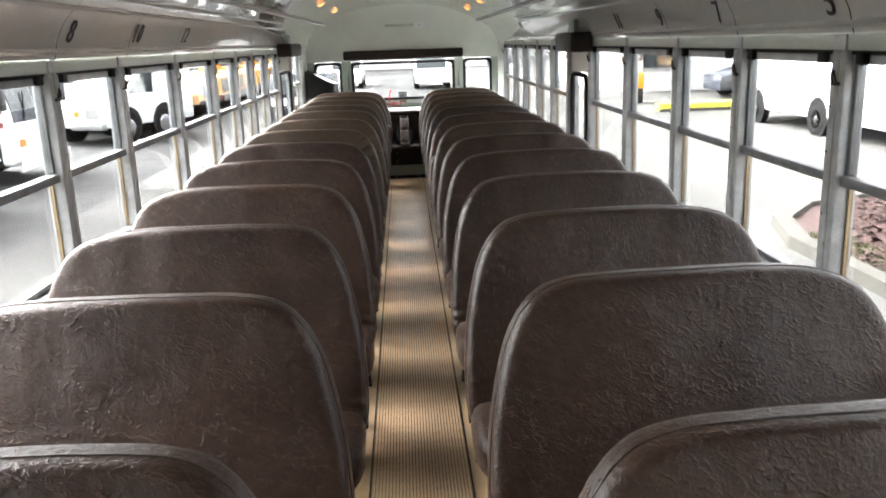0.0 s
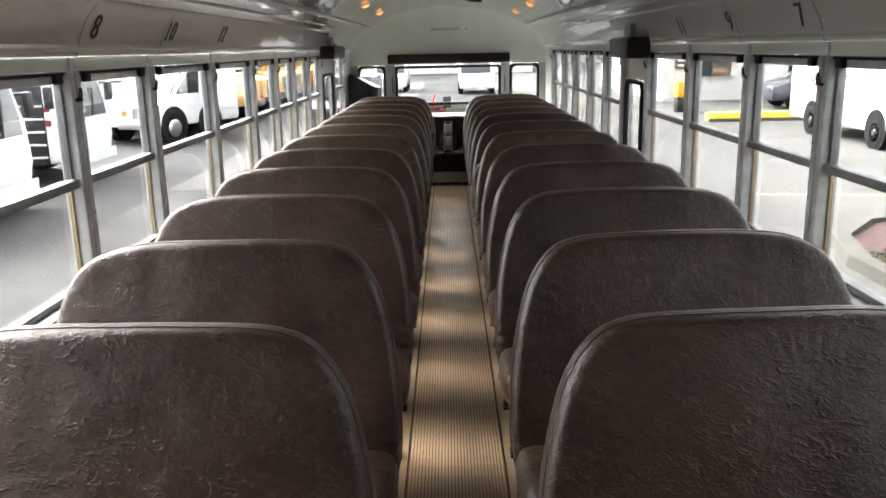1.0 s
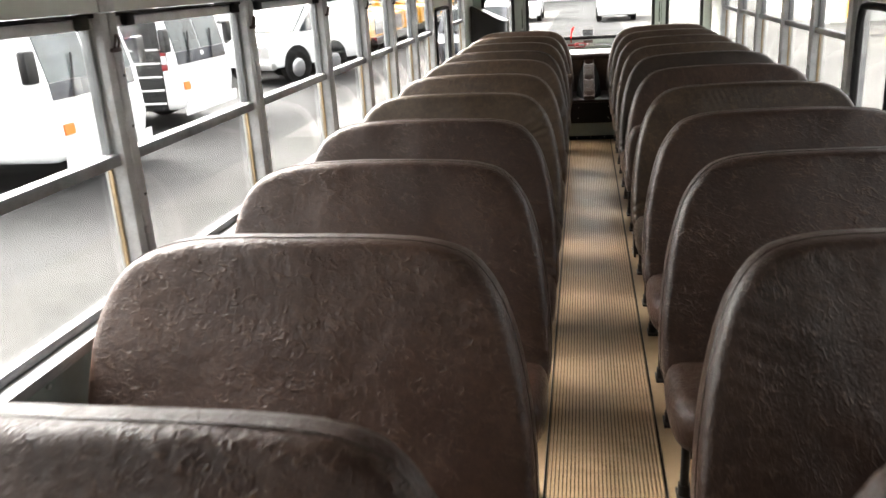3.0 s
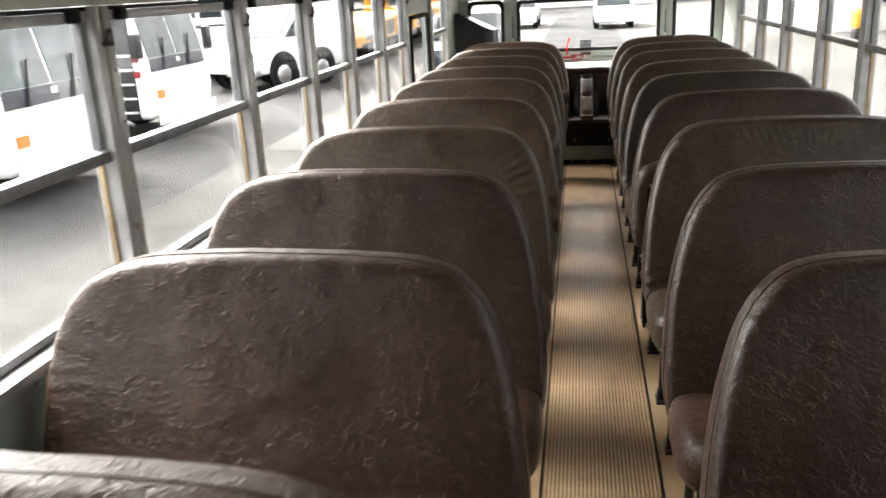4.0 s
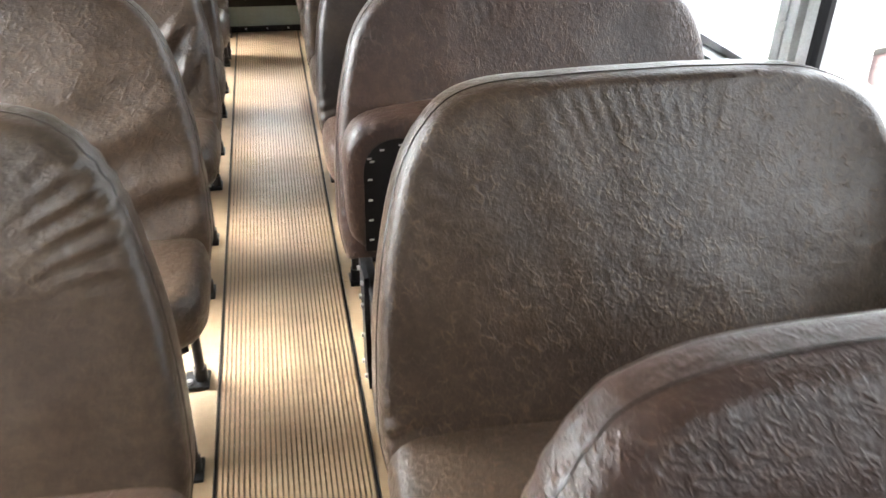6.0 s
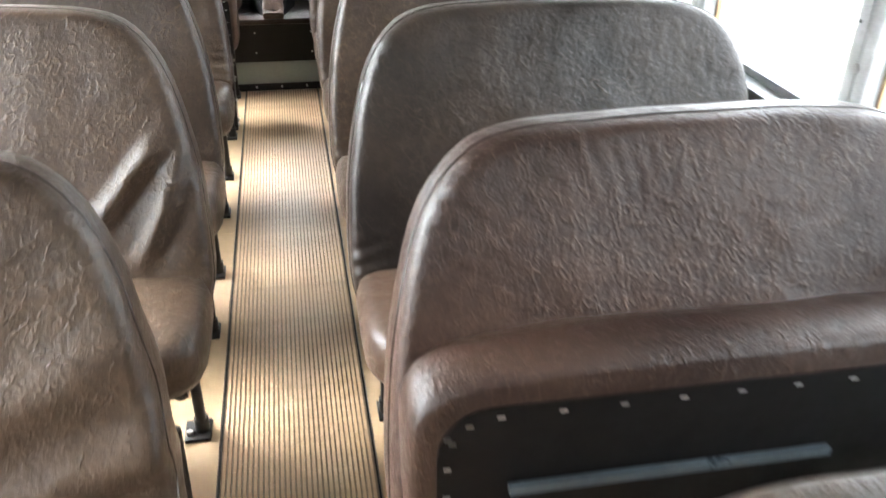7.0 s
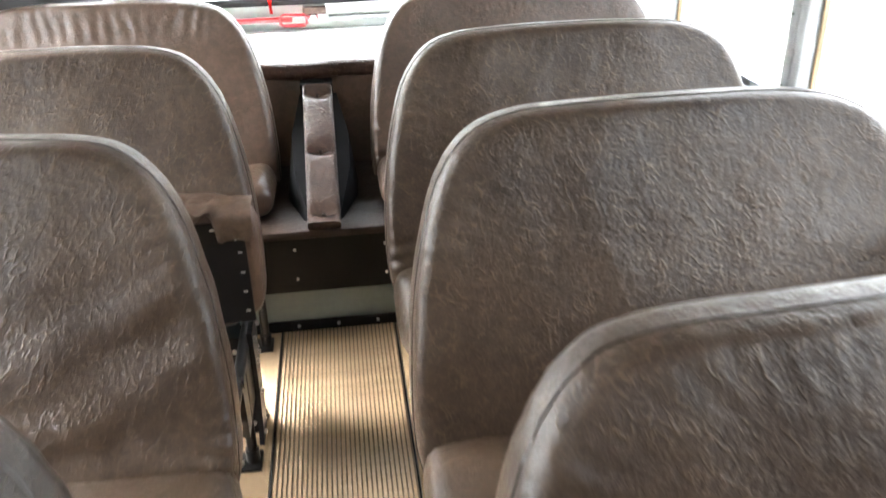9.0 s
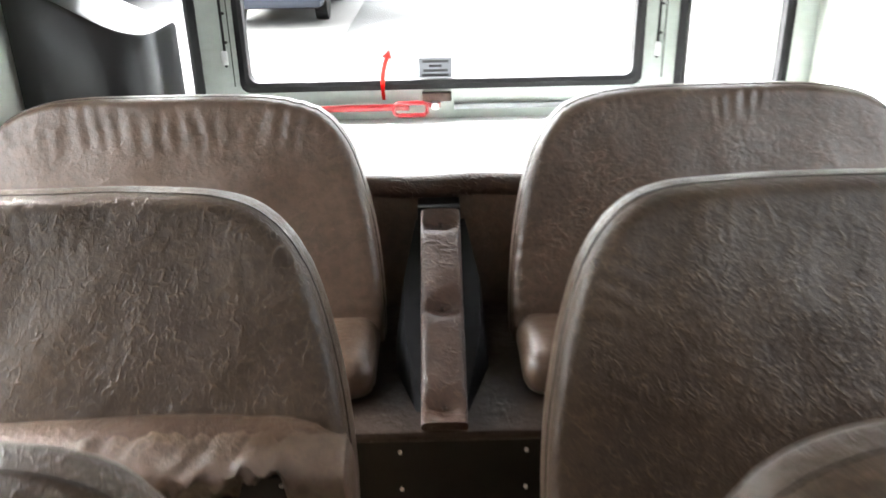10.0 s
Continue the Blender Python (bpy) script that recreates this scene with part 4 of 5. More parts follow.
        loft(bm, [[(side * xx, f - 0.06 + 0.2 * z + yy * w, z) for xx, yy in ((0.192, -1), (0.204, -1), (0.204, 1), (0.192, 1))] for z, w in ((0.012, 0.058), (0.05, 0.040), (0.14, 0.030), (0.22, 0.040), (0.30, 0.060))])
        plate = part("leg_plate", bm, BLACK_STEEL, ob, "wide stamped black leg", smooth=False)
        for dy, z in ((-0.03, 0.03), (0.03, 0.03), (0.0, 0.12), (-0.02, 0.21), (0.02, 0.21), (-0.035, 0.275), (0.035, 0.275)):
            part("bolt", rods(((side * 0.185, f - 0.06 + 0.2 * z + dy, z), (side * 0.1925, f - 0.06 + 0.2 * z + dy, z), 0.006), seg=8), BOLT, plate, "small steel bolt")
        bm = bmesh.new()
        loft(bm, [[(side * (0.2045 + dx * w), f - 0.066 + 0.2 * z + dy, z) for dx, dy in ((0, 0), (1, 0), (1, 0.006), (0, 0.006))] for z, w in ((0.011, 0.060), (0.05, 0.052), (0.16, 0.045), (0.26, 0.055))])
        flange = part("leg_flange", bm, BLACK_STEEL, ob, "folded front face of the stamped leg", smooth=False)
        for dx, z in ((0.012, 0.04), (0.045, 0.04), (0.028, 0.11), (0.012, 0.19), (0.040, 0.23)):
            yb = f - 0.067 + 0.2 * z
            part("bolt", rods(((side * (0.2045 + dx), yb - 0.007, z), (side * (0.2045 + dx), yb, z), 0.0055), seg=8), BOLT, flange, "small steel bolt")
        bm = bmesh.new()
        v = [bm.verts.new(p) for p in ((side * 0.226, f - 0.04, 0.165), (side * 0.296, f - 0.03, 0.175), (side * 0.302, f + 0.07, 0.275), (side * 0.234, f + 0.06, 0.268))]
        bm.faces.new(v)
        bmesh.ops.solidify(bm, geom=bm.faces[:], thickness=0.004)
        part("hinge_plate", bm, PLATE, ob, "bare blue-grey hinge plate", smooth=False)
        if cushion == "torn":
            # loose crumpled vinyl hanging over the board
            bm = bmesh.new()
            cols = []
            for i in range(46):
                x = x0 + 0.004 + i * 0.009
                wv = Vector((x * 21, 1.3, 0.4))
                away = x - x0
                drop = (0.075 if away < 0.09 else 0.030 if away < 0.15 else 0.062) + 0.018 * noise.noise(wv) + 0.010 * noise.noise(wv * 3)
                col = []
                for u in np.linspace(0, 1, 12):
                    ripple = 0.30 if away < 0.09 else 1.0
                    lean = away * 62 - u * 2.6
                    crumple = ripple * (0.0085 * (abs(math.sin(lean + 2.2 * noise.noise(Vector((x * 14, u, 1))))) - 0.5) + 0.010 * noise.noise(Vector((x * 38 + u * 3, u * 4, 2))) + 0.004 * noise.noise(Vector((x * 90, u * 9, 5))))
                    col.append((side * x, yf + 0.040 - 0.062 * min(1, u * 2.0) + 1.3 * crumple - 0.012 * math.sin(math.pi * u), z1 + 0.009 - drop * 1.1 * u ** 1.8 + crumple * 0.7 - 0.03 * max(0.0, 0.05 - away)))
                cols.append(col)
            loft(bm, cols, closed=False, cap=False)
            bmesh.ops.solidify(bm, geom=bm.faces[:], thickness=0.003)
            part("torn_cover", bm, VINYL_TORN_GLINT, cu, "crumpled torn vinyl edge", angle=1.2)
    return ob


for k in range(-3, 9):
    for side in (-1, 1):
        extra = {"vinyl": VINYL_REAR if side < 0 else VINYL_WORN} if k >= 3 else {}
        if side < 0 and k == 3:
            extra = dict(vinyl=VINYL_OLIVE, corner=1.0, label="olive-brown vinyl bus bench seat with puckered upper corner")
        if side < 0 and k == 4:
            extra = dict(vinyl=VINYL_REAR, ripple=1.0, label="brown vinyl bus bench seat with loose rippled cover")
        if side < 0 and k == 5:
            extra = dict(vinyl=VINYL_REAR, fold=0.95, label="brown vinyl bus bench seat with deep diagonal folds")
        if side < 0 and k == 7:
            extra = dict(vinyl=VINYL_REAR, ripple=0.6, label="brown vinyl bus bench seat with softly creased loose cover")
        if side < 0 and k == 8:
            extra = dict(vinyl=VINYL_REAR, cushion="torn", label="brown vinyl bus bench seat with torn tipped-up cushion")
        if side > 0 and k == 4:
            extra = dict(vinyl=VINYL_CRACKED, cushion="up", label="cracked brown vinyl bus bench seat with tipped-up cushion")
        if side > 0 and k == 5:
            extra = dict(vinyl=VINYL_DARK_SHEEN, label="blackened glossy vinyl bus bench seat with black legs")
        if side > 0 and k in (-1, 0):
            extra = dict(vinyl=VINYL_CRACKED, label="cracked brown vinyl bus bench seat with black legs")
        seat(side, k, **extra)


def rear_seat(side):
    """The last bench, on the platform, with a wider back."""
    ob = thing("rear_bench_seat", "brown vinyl rear bench seat with puckered top on the platform", "seat", "rear bench seats")
    shape = [(x - 0.012 if x < 0.3 else x, max(z, 0.40)) for x, z in INNER]
    bm, outline, place = back_mesh(side, TOPS[-1], 70 + side, 0.0, 1.5, shape[1:-1], 420)
    back = part("backrest", bm, VINYL_TAN, ob, angle=1.2)
    bm = bmesh.new()
    tube(bm, [place(0.62 + (x - 0.62) * 0.9962, 0.62 + (z - 0.62) * 0.9962, 0.0035) for x, z in outline[1:-1]], 0.0020, 6)
    part("welt", bm, WELT, back, "black piped seam")
    bm = boxed(*sorted((side * 0.155, side * 1.09)), 9.75, 10.06, 0.362, 0.465, bevel=0.045, seg=5)
    part("cushion", bm, VINYL_TAN, ob, angle=1.2)


rear_seat(-1)
rear_seat(1)

# ---- outside ----
ground = tagged(mesh_ob("ground", boxed(-400, 400, -400, 400, GROUND - 0.2, GROUND), ASPHALT, smooth=False), "damp grey asphalt yard reaching the horizon", "ground", kind="structure")

SLAB = material("pale_concrete", (0.115, 0.113, 0.108), 0.85, spots=0.3, spot_scale=0.5, bump=0.1, bump_scale=40, spec=0.1)
tagged(mesh_ob("pavement", boxed(1.6, 60, -60, 80, GROUND - 0.05, GROUND + 0.004), material("pale_asphalt", (0.105, 0.103, 0.098), 0.85, spots=0.35, spot_scale=0.4, bump=0.03, bump_scale=40, spec=0.1), smooth=False), "bleached pale asphalt on the kerb side of the yard", "pavement", kind="structure")
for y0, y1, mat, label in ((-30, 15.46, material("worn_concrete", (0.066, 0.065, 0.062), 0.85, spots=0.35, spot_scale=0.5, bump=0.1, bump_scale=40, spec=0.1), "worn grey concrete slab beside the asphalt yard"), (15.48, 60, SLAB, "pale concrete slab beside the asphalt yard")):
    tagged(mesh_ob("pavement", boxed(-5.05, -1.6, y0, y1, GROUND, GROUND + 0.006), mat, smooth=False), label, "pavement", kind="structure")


def wheel(parent, x, y, r, side, w=0.24):
    """side: +1 if the outer face looks towards +x."""
    bm = bmesh.new()
    rings = []
    for rr, d in ((0.60, 0.5), (0.80, 0.52), (0.95, 0.42), (1.0, 0.2), (1.0, -0.2), (0.95, -0.42), (0.60, -0.5)):
        rings.append([(x + side * d * w, y + r * rr * math.cos(2 * math.pi * a / 28), GROUND + r + r * rr * math.sin(2 * math.pi * a / 28)) for a in range(28)])
    loft(bm, rings)
    wh = new("wheel")
    wh.parent = parent
    part("tyre", bm, TYRE, wh)
    bm = bmesh.new()
    c = GROUND + r
    rod(bm, (x + side * w * 0.30, y, c), (x + side * w * 0.50, y, c), r * 0.60, 24, r * 0.56)
    rod(bm, (x + side * w * 0.50, y, c), (x + side * w * 0.62, y, c), r * 0.22, 16, r * 0.16)
    for a in range(8):
        w2 = 2 * math.pi * a / 8
        rod(bm, (x + side * w * 0.5, y + r * 0.36 * math.cos(w2), c + r * 0.36 * math.sin(w2)), (x + side * w * 0.56, y + r * 0.36 * math.cos(w2), c + r * 0.36 * math.sin(w2)), r * 0.05, 8)
    part("rim", bm, DARK_RIM, wh, "dark steel rim")


def flip(parent, m):
    parent.matrix_world = m
    return parent


def shuttle_bus(y0, y1, xf, label, steps=False, mark=ORANGE):
    """A white coach parked crosswise with its face towards the bus, in world metres."""
    ob = thing("shuttle_bus", label, "bus", "parked shuttle buses")
    h = 2.75 + GROUND
    base = GROUND + 0.38
    bm = bmesh.new()
    face = [(xf, base), (xf + 0.02, base + 0.35), (xf - 0.03, base + 1.0), (xf - 0.28, h - 0.25), (xf - 0.45, h), (xf - 7.5, h), (xf - 7.5, base)]
    loft(bm, [[(x, y, z) for x, z in face] for y in (y0, y1)])
    bmesh.ops.bevel(bm, geom=bm.edges[:], offset=0.09, segments=3, affect="EDGES", profile=0.5)
    part("body", bm, WHITE_BODY, ob, "white coachwork", angle=0.6)

    def front(z):
        zs, xs = [base, base + 0.35, base + 1.0, h - 0.25, h], [xf, xf + 0.02, xf - 0.03, xf - 0.28, xf - 0.45]
        return float(np.interp(z, zs, xs))

    def panel(name, ya, yb, za, zb, mat, out, label=""):
        bm = bmesh.new()
        q = [(front(za) + out, ya, za), (front(za) + out, yb, za), (front(zb) + out, yb, zb), (front(zb) + out, ya, zb)]
        r = [(x - 0.03, y, z) for x, y, z in q]
        loft(bm, [r, q])
        return part(name, bm, mat, ob, label, smooth=False)
    mid = (y0 + y1) / 2
    panel("wiper_band", y0 + 0.14, y1 - 0.14, base + 0.80, base + 1.02, DARK_BODY, 0.012, "dark band under the windscreen")
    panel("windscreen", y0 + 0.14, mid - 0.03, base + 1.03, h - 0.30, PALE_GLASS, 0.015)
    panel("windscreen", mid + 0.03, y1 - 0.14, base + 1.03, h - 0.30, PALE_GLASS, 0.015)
    for ya in (y0 + 0.55, mid + 0.35):
        bm = rods(((front(base + 0.9) + 0.05, ya, base + 0.80), (front(base + 1.3) + 0.04, ya + 0.22, base + 1.35), 0.018))
        part("wiper", bm, BLACK_STEEL, ob, "black wiper")
    for ya in (y0 + 0.20,):
        panel("marker_light", ya, ya + 0.22, base + 0.34, base + 0.48, mark, 0.02, "orange marker light")
        panel("headlight", ya + 0.02, ya + 0.20, base + 0.10, base + 0.22, STICKER, 0.018, "clear headlight")
    panel("bumper", y0 + 0.05, y1 - 0.05, base - 0.10, base + 0.10, WHITE_BODY, 0.09, "white bumper")
    panel("badge", mid - 0.06, mid + 0.06, base + 0.90, base + 0.98, STICKER, 0.018, "pale badge")
    for ya, s in ((y0 - 0.18, -1), (y1 + 0.18, 1)):
        part("mirror", boxed(xf - 0.10, xf + 0.02, ya - 0.11, ya + 0.11, base + 1.05, base + 1.45, bevel=0.03), BLACK_STEEL, ob, "black mirror")
        part("mirror_arm", rods(((xf - 0.15, ya - s * 0.25, base + 1.42), (xf - 0.05, ya, base + 1.42), 0.018)), BLACK_STEEL, ob)
    for yy, s in ((y0, -1), (y1, 1)):
        wheel_ob = new("wheel")
        wheel_ob.parent = ob
        for xx in (xf - 1.5, xf - 5.8):
            bm = bmesh.new()
            rod(bm, (xx, yy - s * 0.26, GROUND + 0.42), (xx, yy + s * 0.012, GROUND + 0.42), 0.42, 24)
            part("tyre", bm, TYRE, wheel_ob)
            bm = bmesh.new()
            rod(bm, (xx, yy + s * 0.012, GROUND + 0.42), (xx, yy + s * 0.02, GROUND + 0.42), 0.25, 20)
            part("rim", bm, RIM, wheel_ob)
        for i in range(5):
            xa = xf - 1.9 - i * 1.1
            part("side_window", boxed(xa - 0.95, xa, *sorted((yy - s * 0.04, yy + s * 0.008)), base + 1.05, h - 0.35), DARK_GLASS, ob, smooth=False)
    if steps:
        part("doorway", boxed(xf - 0.95, xf - 0.25, y0 - 0.014, y0 + 0.02, base, h - 0.35), BLACK_STEEL, ob, "dark open doorway", smooth=False)
        for i in range(5):
            z = base + 0.12 + i * 0.24
            part("step", boxed(xf - 0.93, xf - 0.27, y0 - 0.05, y0, z, z + 0.035), STICKER, ob, "pale step nosing", smooth=False)
        for z, mat in ((0.72, RED), (0.86, STICKER), (0.98, RED)):
            part("side_lamp", boxed(xf - 0.24, xf - 0.14, y0 - 0.04, y0 + 0.01, base + z, base + z + 0.11, bevel=0.01), mat, ob, "square side lamp")
    return ob


shuttle_bus(11.9, 14.2, -6.75, "white shuttle bus with a split windscreen and orange marker lights")
shuttle_bus(16.45, 18.8, -7.3, "white shuttle bus with an open step door and dark windscreen band", steps=True)


def cutaway_van(x, y, m_label, mat, length=6.0, cab=WHITE_BODY):
    """A van parked askew, its nose towards the bus."""
    ob = thing("cutaway_van", m_label, "van", "parked vans")
    g = GROUND
    prof = [(0.0, 0.45), (0.0, 0.95), (-0.9, 1.25), (-1.55, 1.95), (-1.75, 2.35), (-2.0, 2.75), (-length, 2.75), (-length, 0.45)]
    bm = bmesh.new()
    loft(bm, [[(px, py, g + pz) for px, pz in prof] for py in (-1.05, 1.05)])
    bmesh.ops.bevel(bm, geom=bm.edges[:], offset=0.07, segments=2, affect="EDGES", profile=0.5)
    part("body", bm, cab, ob, angle=0.6)
    part("bumper", boxed(-0.10, 0.12, -0.05, 1.04, g + 0.42, g + 0.62, bevel=0.03), RIM, ob, "dull steel bumper")
    part("grille", boxed(-0.02, 0.015, 0.42, 0.90, g + 0.70, g + 1.00), RIM, ob, "grey slatted grille", smooth=False)
    part("marker_light", boxed(-0.02, 0.02, 0.02, 0.20, g + 0.76, g + 0.92), ORANGE, ob, "orange marker light", smooth=False)
    for s in (-1, 1):
        part("headlight", boxed(-0.02, 0.02, 0.22 if s < 0 else 0.91, 0.40 if s < 0 else 1.02, g + 0.72, g + 0.92), STICKER, ob, smooth=False)
        bm = bmesh.new()
        q = [(-0.98, s * 1.056, g + 1.30), (-1.9, s * 1.056, g + 1.30), (-1.95, s * 1.056, g + 1.98), (-1.60, s * 1.056, g + 1.94)]
        loft(bm, [[(a, b - s * 0.02, c) for a, b, c in q], q])
        part("side_window", bm, DARK_GLASS, ob, smooth=False)
        wh = new("wheel")
        wh.parent = ob
        for px in (-0.85, -length + 1.3):
            bm = bmesh.new()
            rod(bm, (px, s * 0.80, g + 0.40), (px, s * 1.06, g + 0.40), 0.40, 24)
            part("tyre", bm, TYRE, wh)
            bm = bmesh.new()
            rod(bm, (px, s * 1.06, g + 0.40), (px, s * 1.075, g + 0.40), 0.24, 20, 0.2)
            part("rim", bm, BOLT, wh, "bright rim")
            bm = bmesh.new()
            rod(bm, (px, s * 1.04, g + 0.48), (px, s * 1.0555, g + 0.48), 0.50, 24)
            part("wheel_arch", bm, BLACK_STEEL, ob, "dark wheel arch")
    bm = bmesh.new()
    q = [(-0.93, -0.9, g + 1.30), (-0.93, 0.9, g + 1.30), (-1.52, 0.85, g + 1.93), (-1.52, -0.85, g + 1.93)]
    loft(bm, [[(a + 0.02, b, c + 0.03) for a, b, c in q], [(a - 0.05, b, c - 0.03) for a, b, c in q]])
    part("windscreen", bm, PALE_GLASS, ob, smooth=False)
    return flip(ob, pose(x, y, 0, 0, 0, m_turn))


m_turn = -115
cutaway_van(-8.8, 23.24, "white cutaway van with dull bumper and bright wheels", WHITE_BODY, 3.6)


school_paint, school_bumper = BUS_YELLOW, BLACK_STEEL


def school_bus(x, y, turn, label, paint=school_paint, bumper=school_bumper):
    ob = thing("school_bus", label, "bus", "parked school buses")
    g = GROUND
    prof = [(0.0, 0.55), (0.0, 1.35), (-1.2, 1.50), (-1.35, 2.75), (-1.5, 2.95), (-9.5, 2.95), (-9.6, 0.55)]
    bm = bmesh.new()
    loft(bm, [[(px, py, g + pz) for px, pz in prof] for py in (-1.2, 1.2)])
    bmesh.ops.bevel(bm, geom=bm.edges[:], offset=0.08, segments=2, affect="EDGES", profile=0.5)
    part("body", bm, paint, ob, angle=0.6)
    for s in (-1, 1):
        for i in range(9):
            a = -2.0 - i * 0.82
            part("side_window", boxed(a - 0.68, a, *sorted((s * 1.18, s * 1.208)), g + 1.80, g + 2.45), DARK_GLASS, ob, smooth=False)
        for z in (0.95, 1.55):
            part("rub_rail", boxed(-9.4, -1.6, *sorted((s * 1.19, s * 1.215)), g + z, g + z + 0.06), BLACK_STEEL, ob, "black rub rail", smooth=False)
        wh = new("wheel")
        wh.parent = ob
        for px in (-0.75, -7.2):
            bm = bmesh.new()
            rod(bm, (px, s * 0.95, g + 0.48), (px, s * 1.22, g + 0.48), 0.48, 24)
            part("tyre", bm, TYRE, wh)
            bm = bmesh.new()
            rod(bm, (px, s * 1.22, g + 0.48), (px, s * 1.235, g + 0.48), 0.26, 18)
            part("rim", bm, RIM, wh)
    part("windscreen", boxed(-1.36, -1.20, -1.05, 1.05, g + 1.60, g + 2.45), DARK_GLASS, ob, smooth=False)
    part("grille", boxed(-0.03, 0.02, -0.6, 0.6, g + 0.75, g + 1.25), BLACK_STEEL, ob, smooth=False)
    part("bumper", boxed(-0.05, 0.18, -1.15, 1.15, g + 0.45, g + 0.68), bumper, ob, smooth=False)
    return flip(ob, pose(x, y, 0, 0, 0, turn))


for i in range(8):
    school_bus(-7.0 - 0.05 * i, 30.8 + 3.3 * i, 0, "yellow school bus with black rub rails parked in a row")
school_bus(-7.4, 27.6, 0, "white school bus with an orange bumper parked beside yellow ones", WHITE_BODY, ORANGE)


def transit_bus(y0, y1, x):
    """A long white bus parked alongside, its flank towards the bus."""
    ob = thing("transit_bus", "long white bus with a blue and red stripe and grey wheels", "bus")
    g = GROUND
    bm = boxed(x, x + 2.5, y0, y1, g + 0.35, g + 3.0, bevel=0.12, seg=3)
    part("body", bm, WHITE_BODY, ob, angle=0.6)
    n = int((y1 - y0 - 1.0) / 1.35)
    for i in range(n):
        a = y0 + 0.6 + i * 1.35
        part("side_window", boxed(x - 0.012, x + 0.02, a, a + 1.2, g + 1.75, g + 2.6), DARK_GLASS, ob, smooth=False)
    part("stripe", boxed(x - 0.008, x + 0.01, y0 + 0.3, y1 - 0.3, g + 1.52, g + 1.56), material("blue_stripe", (0.03, 0.07, 0.35), 0.4), ob, "thin blue stripe", smooth=False)
    for i, c in enumerate(((0.03, 0.07, 0.35), (0.6, 0.05, 0.04), (0.03, 0.07, 0.35))):
        bm = bmesh.new()
        q = [(x - 0.014, y1 - 1.9 + 0.22 * i, g + 1.2), (x - 0.014, y1 - 1.78 + 0.22 * i, g + 1.2), (x - 0.014, y1 - 1.35 + 0.22 * i, g + 1.55), (x - 0.014, y1 - 1.5 + 0.22 * i, g + 1.55)]
        loft(bm, [q, [(a + 0.02, b, d) for a, b, d in q]])
        part("stripe", bm, material("stripe_colour", c, 0.4), ob, "slanting stripe", smooth=False)
    for yy in (y0 + 1.2, 19.25, 22.5):
        wheel(ob, x + 0.10, yy, 0.37, -1)
        bm = bmesh.new()
        rod(bm, (x - 0.004, yy, g + 0.42), (x + 0.03, yy, g + 0.42), 0.46, 28)
        part("wheel_arch", bm, TYRE, ob, "dark wheel arch")
    return ob


transit_bus(13.4, 24.0, 9.4)

# kerbs, mulch island and kerbed apron
island = structure("kerb_island", "concrete kerb round a bed of red bark mulch", "kerb")
edge = [(4.25, -20.0), (4.25, 9.6), (4.55, 10.7), (5.2, 11.5), (6.2, 11.9), (14.0, 12.1), (14.0, -20.0)]
bm = bmesh.new()
inner = [(x + (0.18 if x < 9 else -0.18), y - (0.18 if y > 5 else -0.18)) for x, y in edge]
loft(bm, [[(x, y, GROUND - 0.02) for x, y in edge], [(x + 0.02, y, GROUND + 0.14) for x, y in edge], [(x, y, GROUND + 0.15) for x, y in inner], [(x, y, GROUND + 0.08) for x, y in inner]])
part("kerb", bm, CONCRETE, island, "weathered concrete kerb", smooth=False)
random.seed(5)
bm = bmesh.new()
for i in range(6000):
    x, y = random.uniform(4.5, 8.0), random.uniform(5.0, 11.6)
    if y > 9.4 + (x - 4.5) * 1.6:
        continue
    r = random.uniform(0.014, 0.036)
    m = Matrix.Translation((x, y, GROUND + 0.085 + random.uniform(0, 0.03))) @ Euler((random.uniform(-0.6, 0.6), random.uniform(-0.6, 0.6), random.uniform(0, 6.3))).to_matrix().to_4x4() @ Matrix.Diagonal((r * 2, r, r * 0.5, 1))
    vs = [bm.verts.new(m @ Vector(p)) for p in ((-1, -1, 0), (1, -1, 0), (1, 1, 0), (-1, 1, 0), (0, 0, 1))]
    for a, b in ((0, 1), (1, 2), (2, 3), (3, 0)):
        bm.faces.new((vs[a], vs[b], vs[4]))
chips = mesh_ob("bark_chips", bm, MULCH, smooth=False)
tagged(chips, "loose red bark chips on the planted island", "mulch", kind="stuff")
bm = bmesh.new()
loft(bm, [[(x, y, GROUND + 0.02) for x, y in inner], [(x, y, GROUND + 0.092) for x, y in inner]])
part("mulch_bed", bm, MULCH, island, "red bark mulch", smooth=False)
random.seed(8)
bm = bmesh.new()
for i in range(7000):
    x, y = random.uniform(4.45, 4.95), random.uniform(3.0, 9.8)
    h, a = random.uniform(0.02, 0.055), random.uniform(0, 6.3)
    dx, dy = 0.006 * math.cos(a), 0.006 * math.sin(a)
    bm.faces.new([bm.verts.new(p) for p in ((x - dx, y - dy, GROUND + 0.088), (x + dx, y + dy, GROUND + 0.088), (x + dy * 3, y - dx * 3, GROUND + 0.09 + h))])
tagged(mesh_ob("grass_verge", bm, material("verge_grass", (0.085, 0.105, 0.030), 0.8, spots=0.5, spot_scale=6), smooth=False), "narrow strip of short grass between kerb and mulch", "grass", kind="stuff")
shrub = thing("shrub", "small green shrub with pale flowers in the red mulch", "shrub")
bm = bmesh.new()
